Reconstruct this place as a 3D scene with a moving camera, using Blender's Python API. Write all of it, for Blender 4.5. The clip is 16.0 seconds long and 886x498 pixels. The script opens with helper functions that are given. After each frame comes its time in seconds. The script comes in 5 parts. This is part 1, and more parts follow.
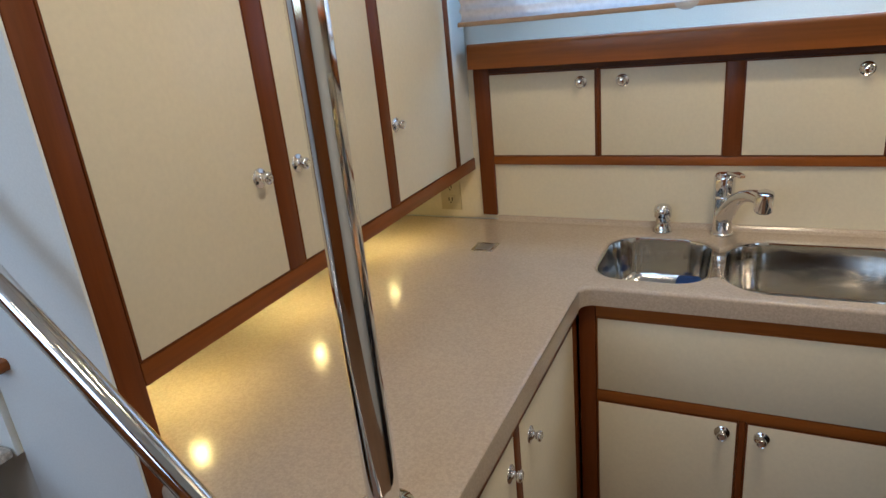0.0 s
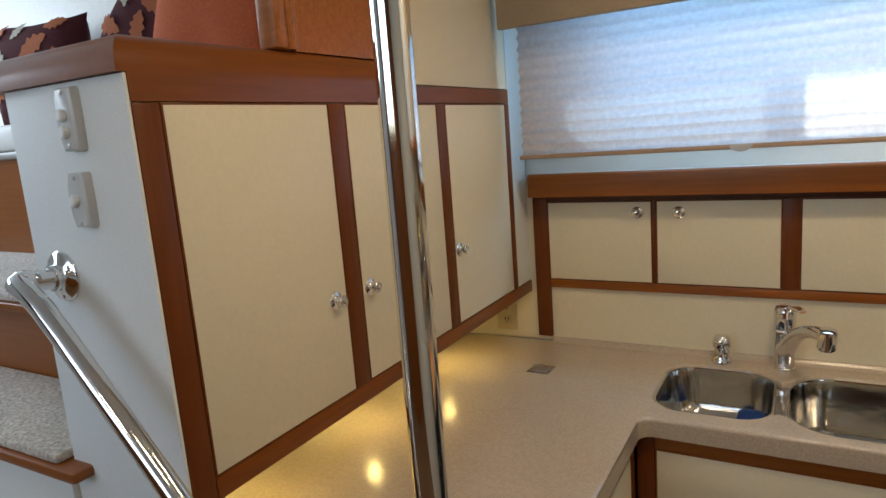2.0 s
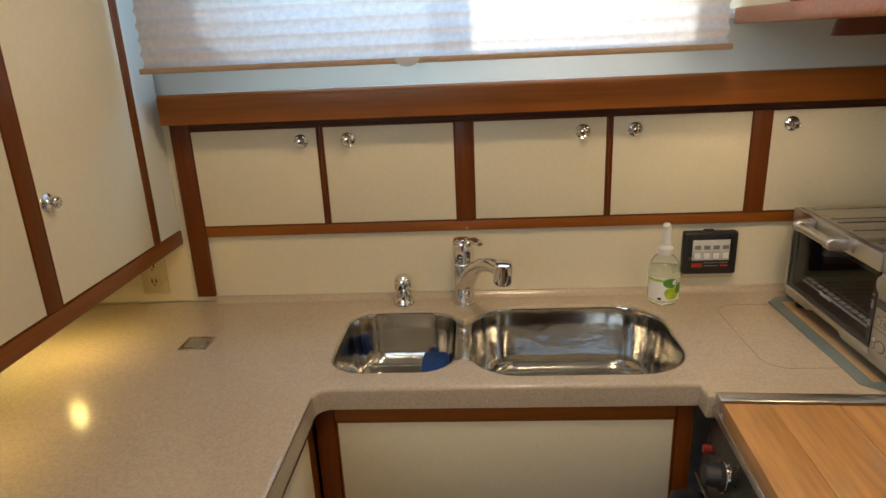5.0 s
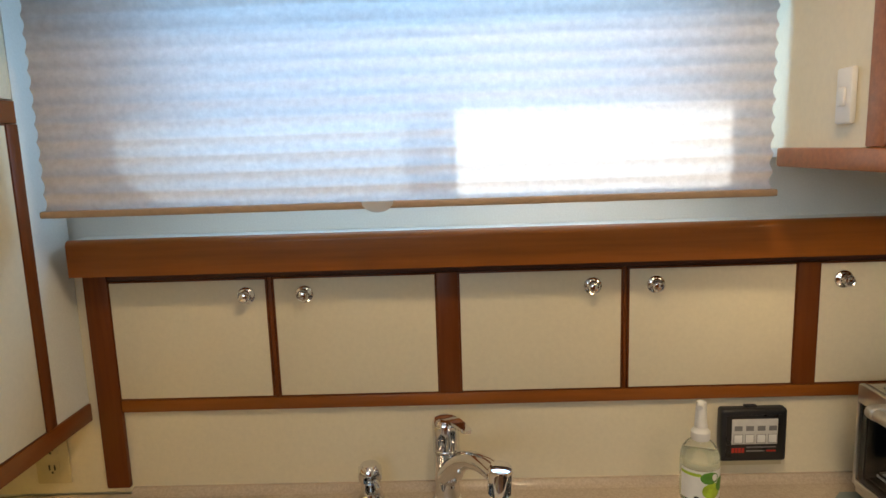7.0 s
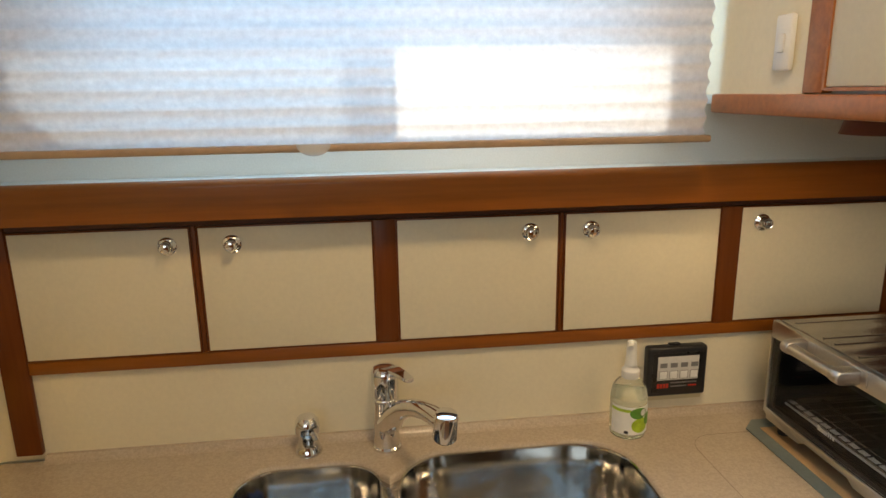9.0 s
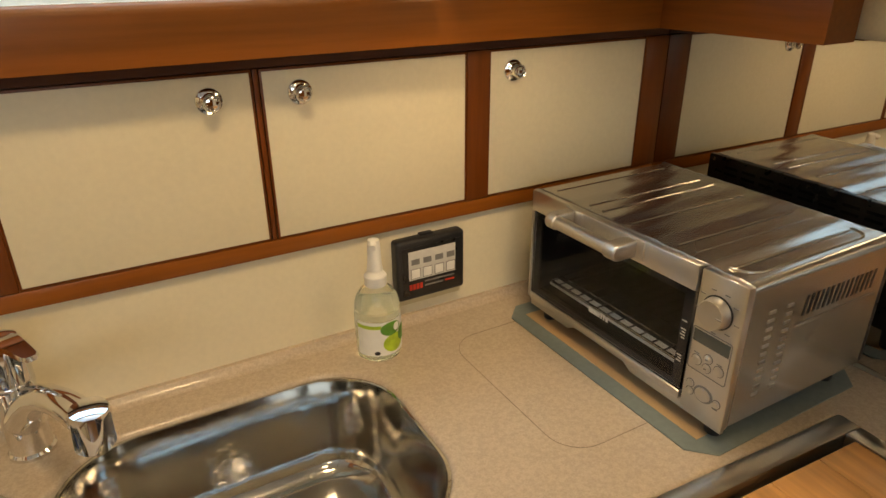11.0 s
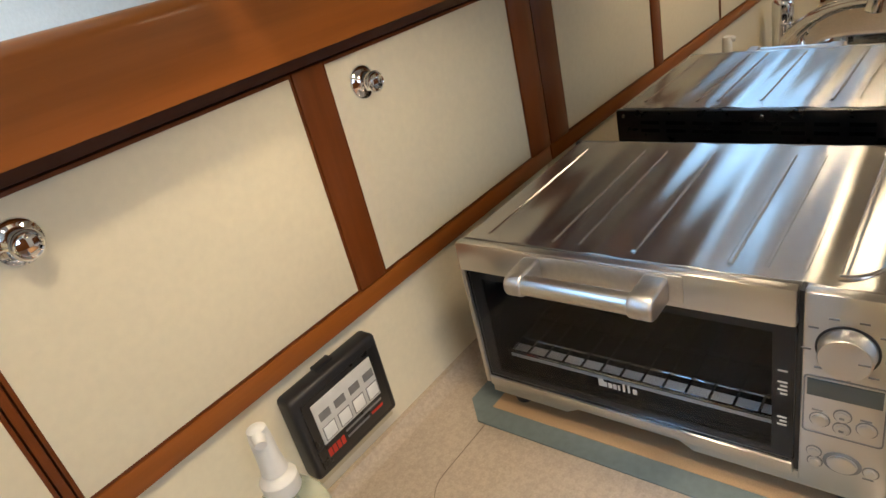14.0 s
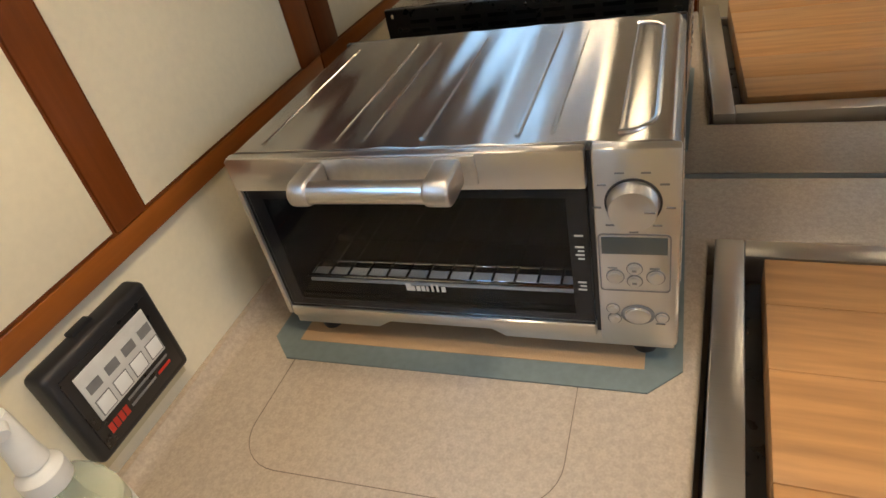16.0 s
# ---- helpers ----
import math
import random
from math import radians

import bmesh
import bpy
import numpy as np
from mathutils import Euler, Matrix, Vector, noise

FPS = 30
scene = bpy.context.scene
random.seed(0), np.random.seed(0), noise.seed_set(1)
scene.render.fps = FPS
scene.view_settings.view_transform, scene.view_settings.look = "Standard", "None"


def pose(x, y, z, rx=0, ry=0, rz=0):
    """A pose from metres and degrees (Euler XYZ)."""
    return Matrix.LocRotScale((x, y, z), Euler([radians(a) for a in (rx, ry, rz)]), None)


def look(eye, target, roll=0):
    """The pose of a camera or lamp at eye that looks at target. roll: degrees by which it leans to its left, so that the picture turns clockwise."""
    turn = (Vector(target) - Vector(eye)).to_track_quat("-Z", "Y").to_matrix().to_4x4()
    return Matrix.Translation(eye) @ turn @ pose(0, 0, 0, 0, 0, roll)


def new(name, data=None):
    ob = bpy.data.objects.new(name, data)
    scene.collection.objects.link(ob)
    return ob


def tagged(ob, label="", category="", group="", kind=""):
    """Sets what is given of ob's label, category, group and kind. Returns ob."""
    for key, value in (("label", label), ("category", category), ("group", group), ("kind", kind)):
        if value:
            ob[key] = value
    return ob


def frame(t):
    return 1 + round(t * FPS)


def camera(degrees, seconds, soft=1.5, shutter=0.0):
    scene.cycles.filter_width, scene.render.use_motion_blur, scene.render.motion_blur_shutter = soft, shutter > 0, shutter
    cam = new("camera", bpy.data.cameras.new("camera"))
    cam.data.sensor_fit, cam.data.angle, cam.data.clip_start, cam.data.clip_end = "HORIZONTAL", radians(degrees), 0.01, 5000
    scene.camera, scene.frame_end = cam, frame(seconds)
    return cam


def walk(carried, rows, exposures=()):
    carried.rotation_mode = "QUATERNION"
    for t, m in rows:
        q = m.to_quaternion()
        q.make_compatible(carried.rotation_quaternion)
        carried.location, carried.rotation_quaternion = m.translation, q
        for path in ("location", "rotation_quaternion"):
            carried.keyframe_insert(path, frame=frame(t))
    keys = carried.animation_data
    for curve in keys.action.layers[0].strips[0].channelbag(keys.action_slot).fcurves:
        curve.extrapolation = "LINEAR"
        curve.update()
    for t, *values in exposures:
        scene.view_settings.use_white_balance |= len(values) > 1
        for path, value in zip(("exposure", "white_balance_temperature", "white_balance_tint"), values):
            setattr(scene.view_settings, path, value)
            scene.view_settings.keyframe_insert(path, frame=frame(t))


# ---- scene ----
cam = camera(69.3, 16.0)
PATH = [
    (0, (0.233, 0.464, 1.523), (-0.605, 2.146, 0.839), -5.8),
    (0.5, (0.227, 0.449, 1.54), (-0.722, 2.114, 0.968), -6.1),
    (1, (0.228, 0.431, 1.553), (-0.743, 2.114, 1.079), -5.3),
    (1.5, (0.232, 0.417, 1.575), (-0.746, 2.115, 1.177), -4.7),
    (2, (0.227, 0.41, 1.578), (-0.754, 2.116, 1.224), -4.4),
    (2.5, (0.222, 0.409, 1.575), (-0.72, 2.137, 1.216), -4.4),
    (3, (0.238, 0.421, 1.564), (-0.593, 2.19, 1.137), -3.9),
    (3.5, (0.242, 0.457, 1.552), (-0.408, 2.278, 1.041), -3.1),
    (4, (0.251, 0.528, 1.548), (-0.179, 2.39, 0.958), -2.8),
    (4.2, (0.253, 0.57, 1.546), (-0.081, 2.442, 0.925), -2.7),
    (6.3, (0.181, 0.996, 1.511), (0.136, 2.92, 0.967), -2.5),
    (6.5, (0.2, 1.025, 1.542), (0.135, 2.965, 1.059), -2.5),
    (7, (0.22, 1.063, 1.584), (0.175, 3.038, 1.272), -1.9),
    (7.5, (0.186, 1.087, 1.616), (0.196, 3.074, 1.385), -1.2),
    (8, (0.17, 1.105, 1.616), (0.246, 3.085, 1.345), -0.8),
    (8.5, (0.168, 1.097, 1.589), (0.32, 3.059, 1.234), -0.5),
    (8.7, (0.162, 1.09, 1.582), (0.344, 3.041, 1.182), -0.6),
    (10.8, (0.323, 1.356, 1.498), (1.096, 3.001, 0.661), -0.7),
    (11, (0.333, 1.403, 1.476), (1.224, 2.993, 0.653), -0.5),
    (11.5, (0.368, 1.546, 1.465), (1.545, 2.873, 0.542), -2.5),
    (12, (0.391, 1.628, 1.45), (1.738, 2.722, 0.457), -3.4),
    (12.5, (0.416, 1.651, 1.441), (1.76, 2.801, 0.507), -5.9),
    (13, (0.435, 1.671, 1.447), (1.709, 2.948, 0.584), -9.6),
    (13.5, (0.463, 1.736, 1.452), (1.731, 3.031, 0.607), -12.4),
    (14, (0.483, 1.77, 1.44), (1.779, 3.009, 0.553), -14.2),
    (14.5, (0.492, 1.789, 1.419), (1.815, 2.929, 0.444), -14.9),
    (15, (0.509, 1.79, 1.394), (1.87, 2.788, 0.322), -14.8),
    (15.5, (0.512, 1.798, 1.383), (1.954, 2.602, 0.254), -13.3),
    (16, (0.509, 1.79, 1.376), (1.991, 2.479, 0.223), -13.4),
]
walk(cam, [(t, look(eye, target, roll)) for t, eye, target, roll in PATH],
     [(0.0, 0.31, 5700, 10), (1.0, 0.17, 5900, 10), (2.0, 0.02, 6500, 10), (3.0, 0.05, 7400, 10), (4.2, 0.12, 7200, 10), (6.5, 0.2, 7000, 10), (7.1, 0.1, 7000, 10), (7.6, -0.02, 7000, 10),
      (8.2, -0.13, 7500, 10), (8.7, 0.03, 7600, 10), (11.0, 0.42, 8300, 10), (11.7, 0.62, 6500, 10), (14.0, 0.76, 6000, 10), (16.0, 0.7, 6100, 10)])

# ---------------------------------------------------------------- world, sun, large lights
world = bpy.data.worlds.new("sky")
world.use_nodes = True
scene.world = world
wn = world.node_tree
sky = wn.nodes.new("ShaderNodeTexSky")
sky.sky_type = "NISHITA"
sky.sun_disc = False
sky.sun_elevation = radians(20)
sky.sun_rotation = radians(4)
wn.links.new(sky.outputs[0], wn.nodes["Background"].inputs[0])
wn.nodes["Background"].inputs[1].default_value = 0.15

sun_data = bpy.data.lights.new("sun", "SUN")
sun_data.energy, sun_data.angle, sun_data.color = 6.5, radians(3.5), (1.0, 0.96, 0.9)
sun = new("sun", sun_data)
sun.matrix_world = look((0.55, 12, 5.2), (0.2, 2.2, 1.6))


def lamp(name, kind, place, target, power, colour, size=0.1, size_y=None, cone=None):
    data = bpy.data.lights.new(name, kind)
    data.energy, data.color = power, colour
    if kind == "AREA":
        data.size = size
        if size_y:
            data.shape, data.size_y = "RECTANGLE", size_y
    else:
        data.shadow_soft_size = size
    if cone:
        data.spot_size, data.spot_blend = radians(cone), 0.6
    ob = new(name, data)
    ob.matrix_world = look(place, target)
    return ob


WARM = (1.0, 0.72, 0.22)
SOFT_WARM = (1.0, 0.765, 0.49)
COOL = (0.70, 0.84, 1.0)
# daylight through the saloon windows behind the walker
lamp("daylight_aft", "AREA", (-0.9, -1.56, 2.05), (-0.6, 1.0, 1.5), 13, COOL, 1.9, 0.8)
lamp("daylight_side", "AREA", (-2.55, 0.9, 2.1), (0.0, 1.2, 1.7), 13, COOL, 1.4, 0.5)
# sky light in the galley window
lamp("daylight_window", "AREA", (0.17, 2.309, 1.74), (0.17, 0.0, 1.74), 5.2, (0.33, 0.62, 1.0), 0.90, 0.36)
# halogen pucks under the tall cabinet
PUCKS = ((-0.70, 1.17), (-0.70, 1.575), (-0.70, 1.98))
for px, py in PUCKS:
    lamp("puck_light", "SPOT", (px, py, 1.048), (px, py, 0.0), 1.25, WARM, 0.008, cone=150)
# lamps under the cabinet over the stove, and in the ceiling
STOVE_PUCKS = ((0.90, 1.95, 2.0), (0.86, 1.45, 0.6))
for px, py, power in STOVE_PUCKS:
    lamp("stove_light", "SPOT", (px, py, 1.495), (px - 0.02, py, 0.0), power, SOFT_WARM, 0.03, cone=165)
# ceiling lamps are out of view; the two southern ones are added fill
DOWNLIGHTS = ((0.40, 1.40, 28), (0.30, 0.35, 10), (-0.2, -0.7, 8))
for px, py, power in DOWNLIGHTS:
    lamp("ceiling_spot", "SPOT", (px, py, 2.46), (px, py + 0.05, 0.0), power, SOFT_WARM, 0.10, cone=150)

# ---------------------------------------------------------------- materials
MATS = {}


def material(name, colour, rough=0.5, metal=0.0, grain=None, stretch=(1, 1, 1), amount=0.15, bump=0.0, spots=0.0,
             spot_scale=60.0, coat=0.0, spec=0.5, scale=20.0, rough_var=0.1, dark=None, brushed=""):
    """Procedural surface: base colour varied at two scales, roughness variation, fine relief."""
    m = bpy.data.materials.new(name)
    m.use_nodes = True
    nt = m.node_tree
    n, l = nt.nodes, nt.links
    b = n["Principled BSDF"]
    b.inputs["Metallic"].default_value = metal
    b.inputs["Specular IOR Level"].default_value = spec
    b.inputs["Coat Weight"].default_value = coat
    b.inputs["Coat Roughness"].default_value = 0.12
    tc = n.new("ShaderNodeTexCoord")
    mp = n.new("ShaderNodeMapping")
    mp.inputs["Scale"].default_value = stretch
    l.new(tc.outputs["Object"], mp.inputs[0])
    fine = n.new("ShaderNodeTexNoise")
    fine.inputs["Scale"].default_value = scale
    fine.inputs["Detail"].default_value = 6
    l.new(mp.outputs[0], fine.inputs["Vector"])
    broad = n.new("ShaderNodeTexNoise")
    broad.inputs["Scale"].default_value = 3.0
    broad.inputs["Detail"].default_value = 2
    l.new(tc.outputs["Object"], broad.inputs["Vector"])
    ramp = n.new("ShaderNodeValToRGB")
    lo = dark or tuple(c * (1 - amount) for c in colour)
    hi = tuple(min(1, c * (1 + amount * 0.7)) for c in colour)
    ramp.color_ramp.elements[0].position, ramp.color_ramp.elements[1].position = 0.3, 0.7
    ramp.color_ramp.elements[0].color, ramp.color_ramp.elements[1].color = (*lo, 1), (*hi, 1)
    l.new(fine.outputs[0], ramp.inputs[0])
    mix = n.new("ShaderNodeMixRGB")
    mix.blend_type = "MULTIPLY"
    mix.inputs[0].default_value = min(1, amount * 1.5)
    l.new(ramp.outputs[0], mix.inputs[1])
    l.new(broad.outputs["Fac"], mix.inputs[2])
    gain = n.new("ShaderNodeMixRGB")
    gain.blend_type = "MULTIPLY"
    gain.inputs[0].default_value = 1
    k = 1 + min(1, amount * 1.5) * 0.5
    gain.inputs[2].default_value = (k, k, k, 1)
    l.new(mix.outputs[0], gain.inputs[1])
    out = gain.outputs[0]
    if spots:
        vor = n.new("ShaderNodeTexNoise")
        vor.inputs["Scale"].default_value = spot_scale
        vor.inputs["Detail"].default_value = 3
        l.new(tc.outputs["Object"], vor.inputs["Vector"])
        r2 = n.new("ShaderNodeValToRGB")
        r2.color_ramp.elements[0].position, r2.color_ramp.elements[1].position = 0.36, 0.62
        r2.color_ramp.elements[0].color = (1 - spots, 1 - spots, 1 - spots * 1.05, 1)
        r2.color_ramp.elements[1].color = (1 + spots * 0.3, 1 + spots * 0.3, 1 + spots * 0.3, 1)
        l.new(vor.outputs["Fac"], r2.inputs[0])
        mx = n.new("ShaderNodeMixRGB")
        mx.blend_type = "MULTIPLY"
        mx.inputs[0].default_value = 1
        l.new(out, mx.inputs[1])
        l.new(r2.outputs[0], mx.inputs[2])
        out = mx.outputs[0]
    l.new(out, b.inputs["Base Color"])
    mr = n.new("ShaderNodeMapRange")
    mr.inputs["To Min"].default_value = max(0.02, rough - rough_var * rough)
    mr.inputs["To Max"].default_value = min(1, rough + rough_var * rough)
    l.new(fine.outputs[0], mr.inputs[0])
    l.new(mr.outputs[0], b.inputs["Roughness"])
    if bump:
        bp = n.new("ShaderNodeBump")
        bp.inputs["Strength"].default_value = bump
        bp.inputs["Distance"].default_value = 0.002
        l.new(fine.outputs[0], bp.inputs["Height"])
        l.new(bp.outputs[0], b.inputs["Normal"])
    if brushed:
        tan = n.new("ShaderNodeTangent")
        tan.direction_type, tan.axis = "RADIAL", brushed
        b.inputs["Anisotropic"].default_value = 0.85
        l.new(tan.outputs[0], b.inputs["Tangent"])
    MATS[name] = m
    return m


def plain(name, colour, rough=0.5, metal=0.0, **extra):
    m = bpy.data.materials.new(name)
    m.use_nodes = True
    b = m.node_tree.nodes["Principled BSDF"]
    b.inputs["Base Color"].default_value = (*colour, 1)
    b.inputs["Roughness"].default_value = rough
    b.inputs["Metallic"].default_value = metal
    for key, value in extra.items():
        b.inputs[key.replace("_", " ")].default_value = value
    return m


def glow(name, colour, strength):
    m = plain(name, (0.8, 0.8, 0.8))
    b = m.node_tree.nodes["Principled BSDF"]
    b.inputs["Emission Color"].default_value = (*colour, 1)
    b.inputs["Emission Strength"].default_value = strength
    return m


LAMINATE = material("cream_laminate", (0.775, 0.705, 0.535), 0.42, amount=0.03, scale=120, bump=0.12, spec=0.4)
WHITE_WALL = material("white_vinyl", (0.76, 0.785, 0.775), 0.55, amount=0.04, scale=300, bump=0.15, spec=0.3)
CREAM_WALL = material("cream_vinyl", (0.74, 0.66, 0.50), 0.6, amount=0.05, scale=260, bump=0.2, spec=0.3)
# one cherry: X is the lit tone, Y and Z have shade mixed in
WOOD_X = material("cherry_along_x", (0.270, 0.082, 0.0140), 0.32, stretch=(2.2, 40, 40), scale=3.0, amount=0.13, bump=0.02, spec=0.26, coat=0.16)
SHADED_WOOD_Y = material("shaded_cherry_along_y", (0.220, 0.063, 0.0110), 0.32, stretch=(40, 2.2, 40), scale=3.0, amount=0.13, bump=0.02, spec=0.26, coat=0.16)
SHADED_WOOD_Z = material("shaded_cherry_along_z", (0.155, 0.041, 0.0078), 0.36, stretch=(40, 40, 2.2), scale=3.0, amount=0.14, bump=0.02, spec=0.24)
LIGHT_CHERRY = material("light_cherry", (0.40, 0.135, 0.036), 0.32, stretch=(2.2, 40, 40), scale=3.0, amount=0.18, bump=0.02, spec=0.3, coat=0.15)
# near-black cherry: shade under the shelf and in door gaps, put into colour
DARK_SHADE_WOOD = material("dark_shade_wood", (0.070, 0.018, 0.006), 0.45, stretch=(3, 40, 40), scale=3.0, amount=0.25)
MAPLE = material("maple_board", (0.56, 0.29, 0.11), 0.38, stretch=(30, 2.5, 30), scale=3.0, amount=0.22, bump=0.04, coat=0.15)
STONE = material("speckled_counter", (0.505, 0.42, 0.332), 0.22, amount=0.09, scale=420, spots=0.10, spot_scale=190, spec=0.5, coat=0.08)
STEEL = material("brushed_steel", (0.58, 0.565, 0.54), 0.25, 1.0, stretch=(160, 2, 160), scale=6.0, amount=0.0, rough_var=0.0, brushed="Y")
STEEL_Y = material("brushed_steel_across", (0.62, 0.60, 0.57), 0.30, 1.0, stretch=(160, 2, 160), scale=6.0, amount=0.0, rough_var=0.0, brushed="Y")
SINK_STEEL = material("sink_steel", (0.58, 0.57, 0.55), 0.11, 1.0, stretch=(0.7, 1.6, 1), scale=11.0, amount=0.08, bump=1.0, rough_var=0.4)
CHROME = material("chrome", (0.80, 0.80, 0.81), 0.055, 1.0, amount=0.03, scale=30)
POLISHED = material("polished_tube", (0.78, 0.77, 0.76), 0.07, 1.0, amount=0.04, scale=14, stretch=(1, 1, 0.2), bump=0.03)
DULL_STEEL = material("cast_handle", (0.60, 0.58, 0.55), 0.42, 1.0, amount=0.06, scale=200)
BAR_STEEL = material("brushed_bar", (0.66, 0.64, 0.61), 0.30, 1.0, stretch=(300, 2, 300), scale=6.0, amount=0.05, rough_var=0.15)
DIAL_STEEL = material("spun_steel", (0.60, 0.585, 0.56), 0.34, 1.0, amount=0.0, rough_var=0.0, brushed="X")
BLACK = material("black_plastic", (0.018, 0.018, 0.020), 0.42, amount=0.15, scale=200, bump=0.05)
BLACK_IRON = material("black_enamel", (0.016, 0.015, 0.015), 0.28, amount=0.2, scale=60)
INNER = material("oven_liner", (0.007, 0.007, 0.007), 0.7, 0.0, amount=0.15, scale=40, spec=0.08)
TEXT_WHITE = material("printed_white", (0.72, 0.72, 0.70), 0.5, amount=0.04, scale=80)
GREY_PLATE = material("grey_keypad", (0.60, 0.60, 0.58), 0.45, amount=0.06, scale=80)
GREY_DARK = material("grey_print", (0.20, 0.20, 0.20), 0.5, amount=0.1, scale=80)
RED_PRINT = material("red_print", (0.50, 0.035, 0.02), 0.5, amount=0.1, scale=80)
DARK_RED = material("red_plastic", (0.28, 0.02, 0.012), 0.4, amount=0.1, scale=80)
MAT_EDGE = material("grey_silicone", (0.175, 0.215, 0.215), 0.5, amount=0.08, scale=120, bump=0.08)
MAT_TAN = material("woven_tan_mat", (0.50, 0.33, 0.18), 0.6, amount=0.12, scale=700, bump=0.2)
GREY_COVER = material("pale_grey_plastic", (0.58, 0.58, 0.57), 0.32, amount=0.03, scale=60)
WHITE_PLASTIC = material("white_plastic", (0.80, 0.80, 0.78), 0.35, amount=0.03, scale=60)
CREAM_PLASTIC = material("ivory_plastic", (0.62, 0.54, 0.33), 0.4, amount=0.03, scale=60)
PAPER = material("paper_label", (0.86, 0.87, 0.84), 0.5, amount=0.04, scale=60)
LIME = material("lime_print", (0.44, 0.62, 0.05), 0.45, amount=0.3, scale=60)
LEAF = material("leaf_print", (0.10, 0.30, 0.04), 0.45, amount=0.3, scale=60)
CARPET = material("wool_carpet", (0.72, 0.67, 0.60), 0.95, amount=0.30, scale=170, bump=1.0, spots=0.25, spot_scale=120, spec=0.1)
FLOORING = material("cabin_sole", (0.24, 0.12, 0.05), 0.35, stretch=(3, 40, 40), scale=3.0, amount=0.35, coat=0.2)
UPHOLSTERY = material("white_leather", (0.78, 0.76, 0.72), 0.5, amount=0.05, scale=140, bump=0.2)
TERRACOTTA = material("terracotta_cloth", (0.56, 0.14, 0.06), 0.85, amount=0.2, scale=260, bump=0.3, spec=0.2)
BURGUNDY = material("burgundy_cloth", (0.075, 0.018, 0.022), 0.85, amount=0.25, scale=260, bump=0.3, spec=0.2)
ORANGE_LEAF = material("orange_leaf_cloth", (0.40, 0.13, 0.06), 0.85, amount=0.25, scale=200, bump=0.3, spec=0.2)
PALE_LEAF = material("pale_leaf_cloth", (0.50, 0.46, 0.38), 0.85, amount=0.2, scale=200, bump=0.3, spec=0.2)
VALANCE = material("tan_valance_cloth", (0.42, 0.335, 0.235), 0.8, amount=0.10, scale=350, bump=0.3, spec=0.2)
BROWN_METAL = material("brown_lamp_housing", (0.16, 0.055, 0.035), 0.35, 0.3, amount=0.1, scale=60)
MIRROR = plain("mirror_glass", (0.64, 0.62, 0.58), 0.012, 1.0)
LAMP_GLOW = glow("halogen_lens", (1.0, 0.80, 0.48), 9.0)
CEIL_GLOW = glow("ceiling_lens", (1.0, 0.84, 0.62), 14.0)
GLASS = plain("window_glass", (1, 1, 1), 0.02, Transmission_Weight=1.0, IOR=1.05)
OVEN_GLASS = plain("tinted_door_glass", (0.66, 0.67, 0.68), 0.02, Transmission_Weight=1.0, IOR=1.22)
BOTTLE = plain("clear_bottle", (0.93, 0.95, 0.92), 0.06, Transmission_Weight=1.0, IOR=1.2)
LIQUID = plain("pale_green_soap", (0.84, 0.88, 0.78), 0.08, Transmission_Weight=0.75, IOR=1.2)
CLEAR = plain("clear_tab", (0.95, 0.95, 0.95), 0.15, Transmission_Weight=0.55)
# pane tint added only to weaken the sun on the blind's left half
SUN_DIMMER = bpy.data.materials.new("sun_dimming_pane")
SUN_DIMMER.use_nodes = True
tn = SUN_DIMMER.node_tree
tn.nodes.remove(tn.nodes["Principled BSDF"])
tr = tn.nodes.new("ShaderNodeBsdfTransparent")
tr.inputs[0].default_value = (0.5, 0.55, 0.6, 1)
tn.links.new(tr.outputs[0], tn.nodes["Material Output"].inputs[0])
LCD = plain("display_glass", (0.085, 0.095, 0.085), 0.15)


def blind_cloth():
    m = bpy.data.materials.new("pleated_blind_cloth")
    m.use_nodes = True
    n, l = m.node_tree.nodes, m.node_tree.links
    out = n["Material Output"]
    n.remove(n["Principled BSDF"])
    tc = n.new("ShaderNodeTexCoord")
    no = n.new("ShaderNodeTexNoise")
    no.inputs["Scale"].default_value = 75
    no.inputs["Detail"].default_value = 7
    no.inputs["Roughness"].default_value = 0.7
    l.new(tc.outputs["Object"], no.inputs["Vector"])
    ramp = n.new("ShaderNodeValToRGB")
    ramp.color_ramp.elements[0].position, ramp.color_ramp.elements[1].position = 0.3, 0.7
    ramp.color_ramp.elements[0].color, ramp.color_ramp.elements[1].color = (0.44, 0.51, 0.57, 1), (0.88, 0.93, 0.97, 1)
    l.new(no.outputs["Fac"], ramp.inputs[0])
    d = n.new("ShaderNodeBsdfDiffuse")
    d.inputs[0].default_value = (0.64, 0.53, 0.43, 1)
    t = n.new("ShaderNodeBsdfTranslucent")
    l.new(ramp.outputs[0], t.inputs[0])
    mix = n.new("ShaderNodeMixShader")
    mix.inputs[0].default_value = 0.31
    l.new(d.outputs[0], mix.inputs[1])
    l.new(t.outputs[0], mix.inputs[2])
    l.new(mix.outputs[0], out.inputs[0])
    return m


BLIND = blind_cloth()


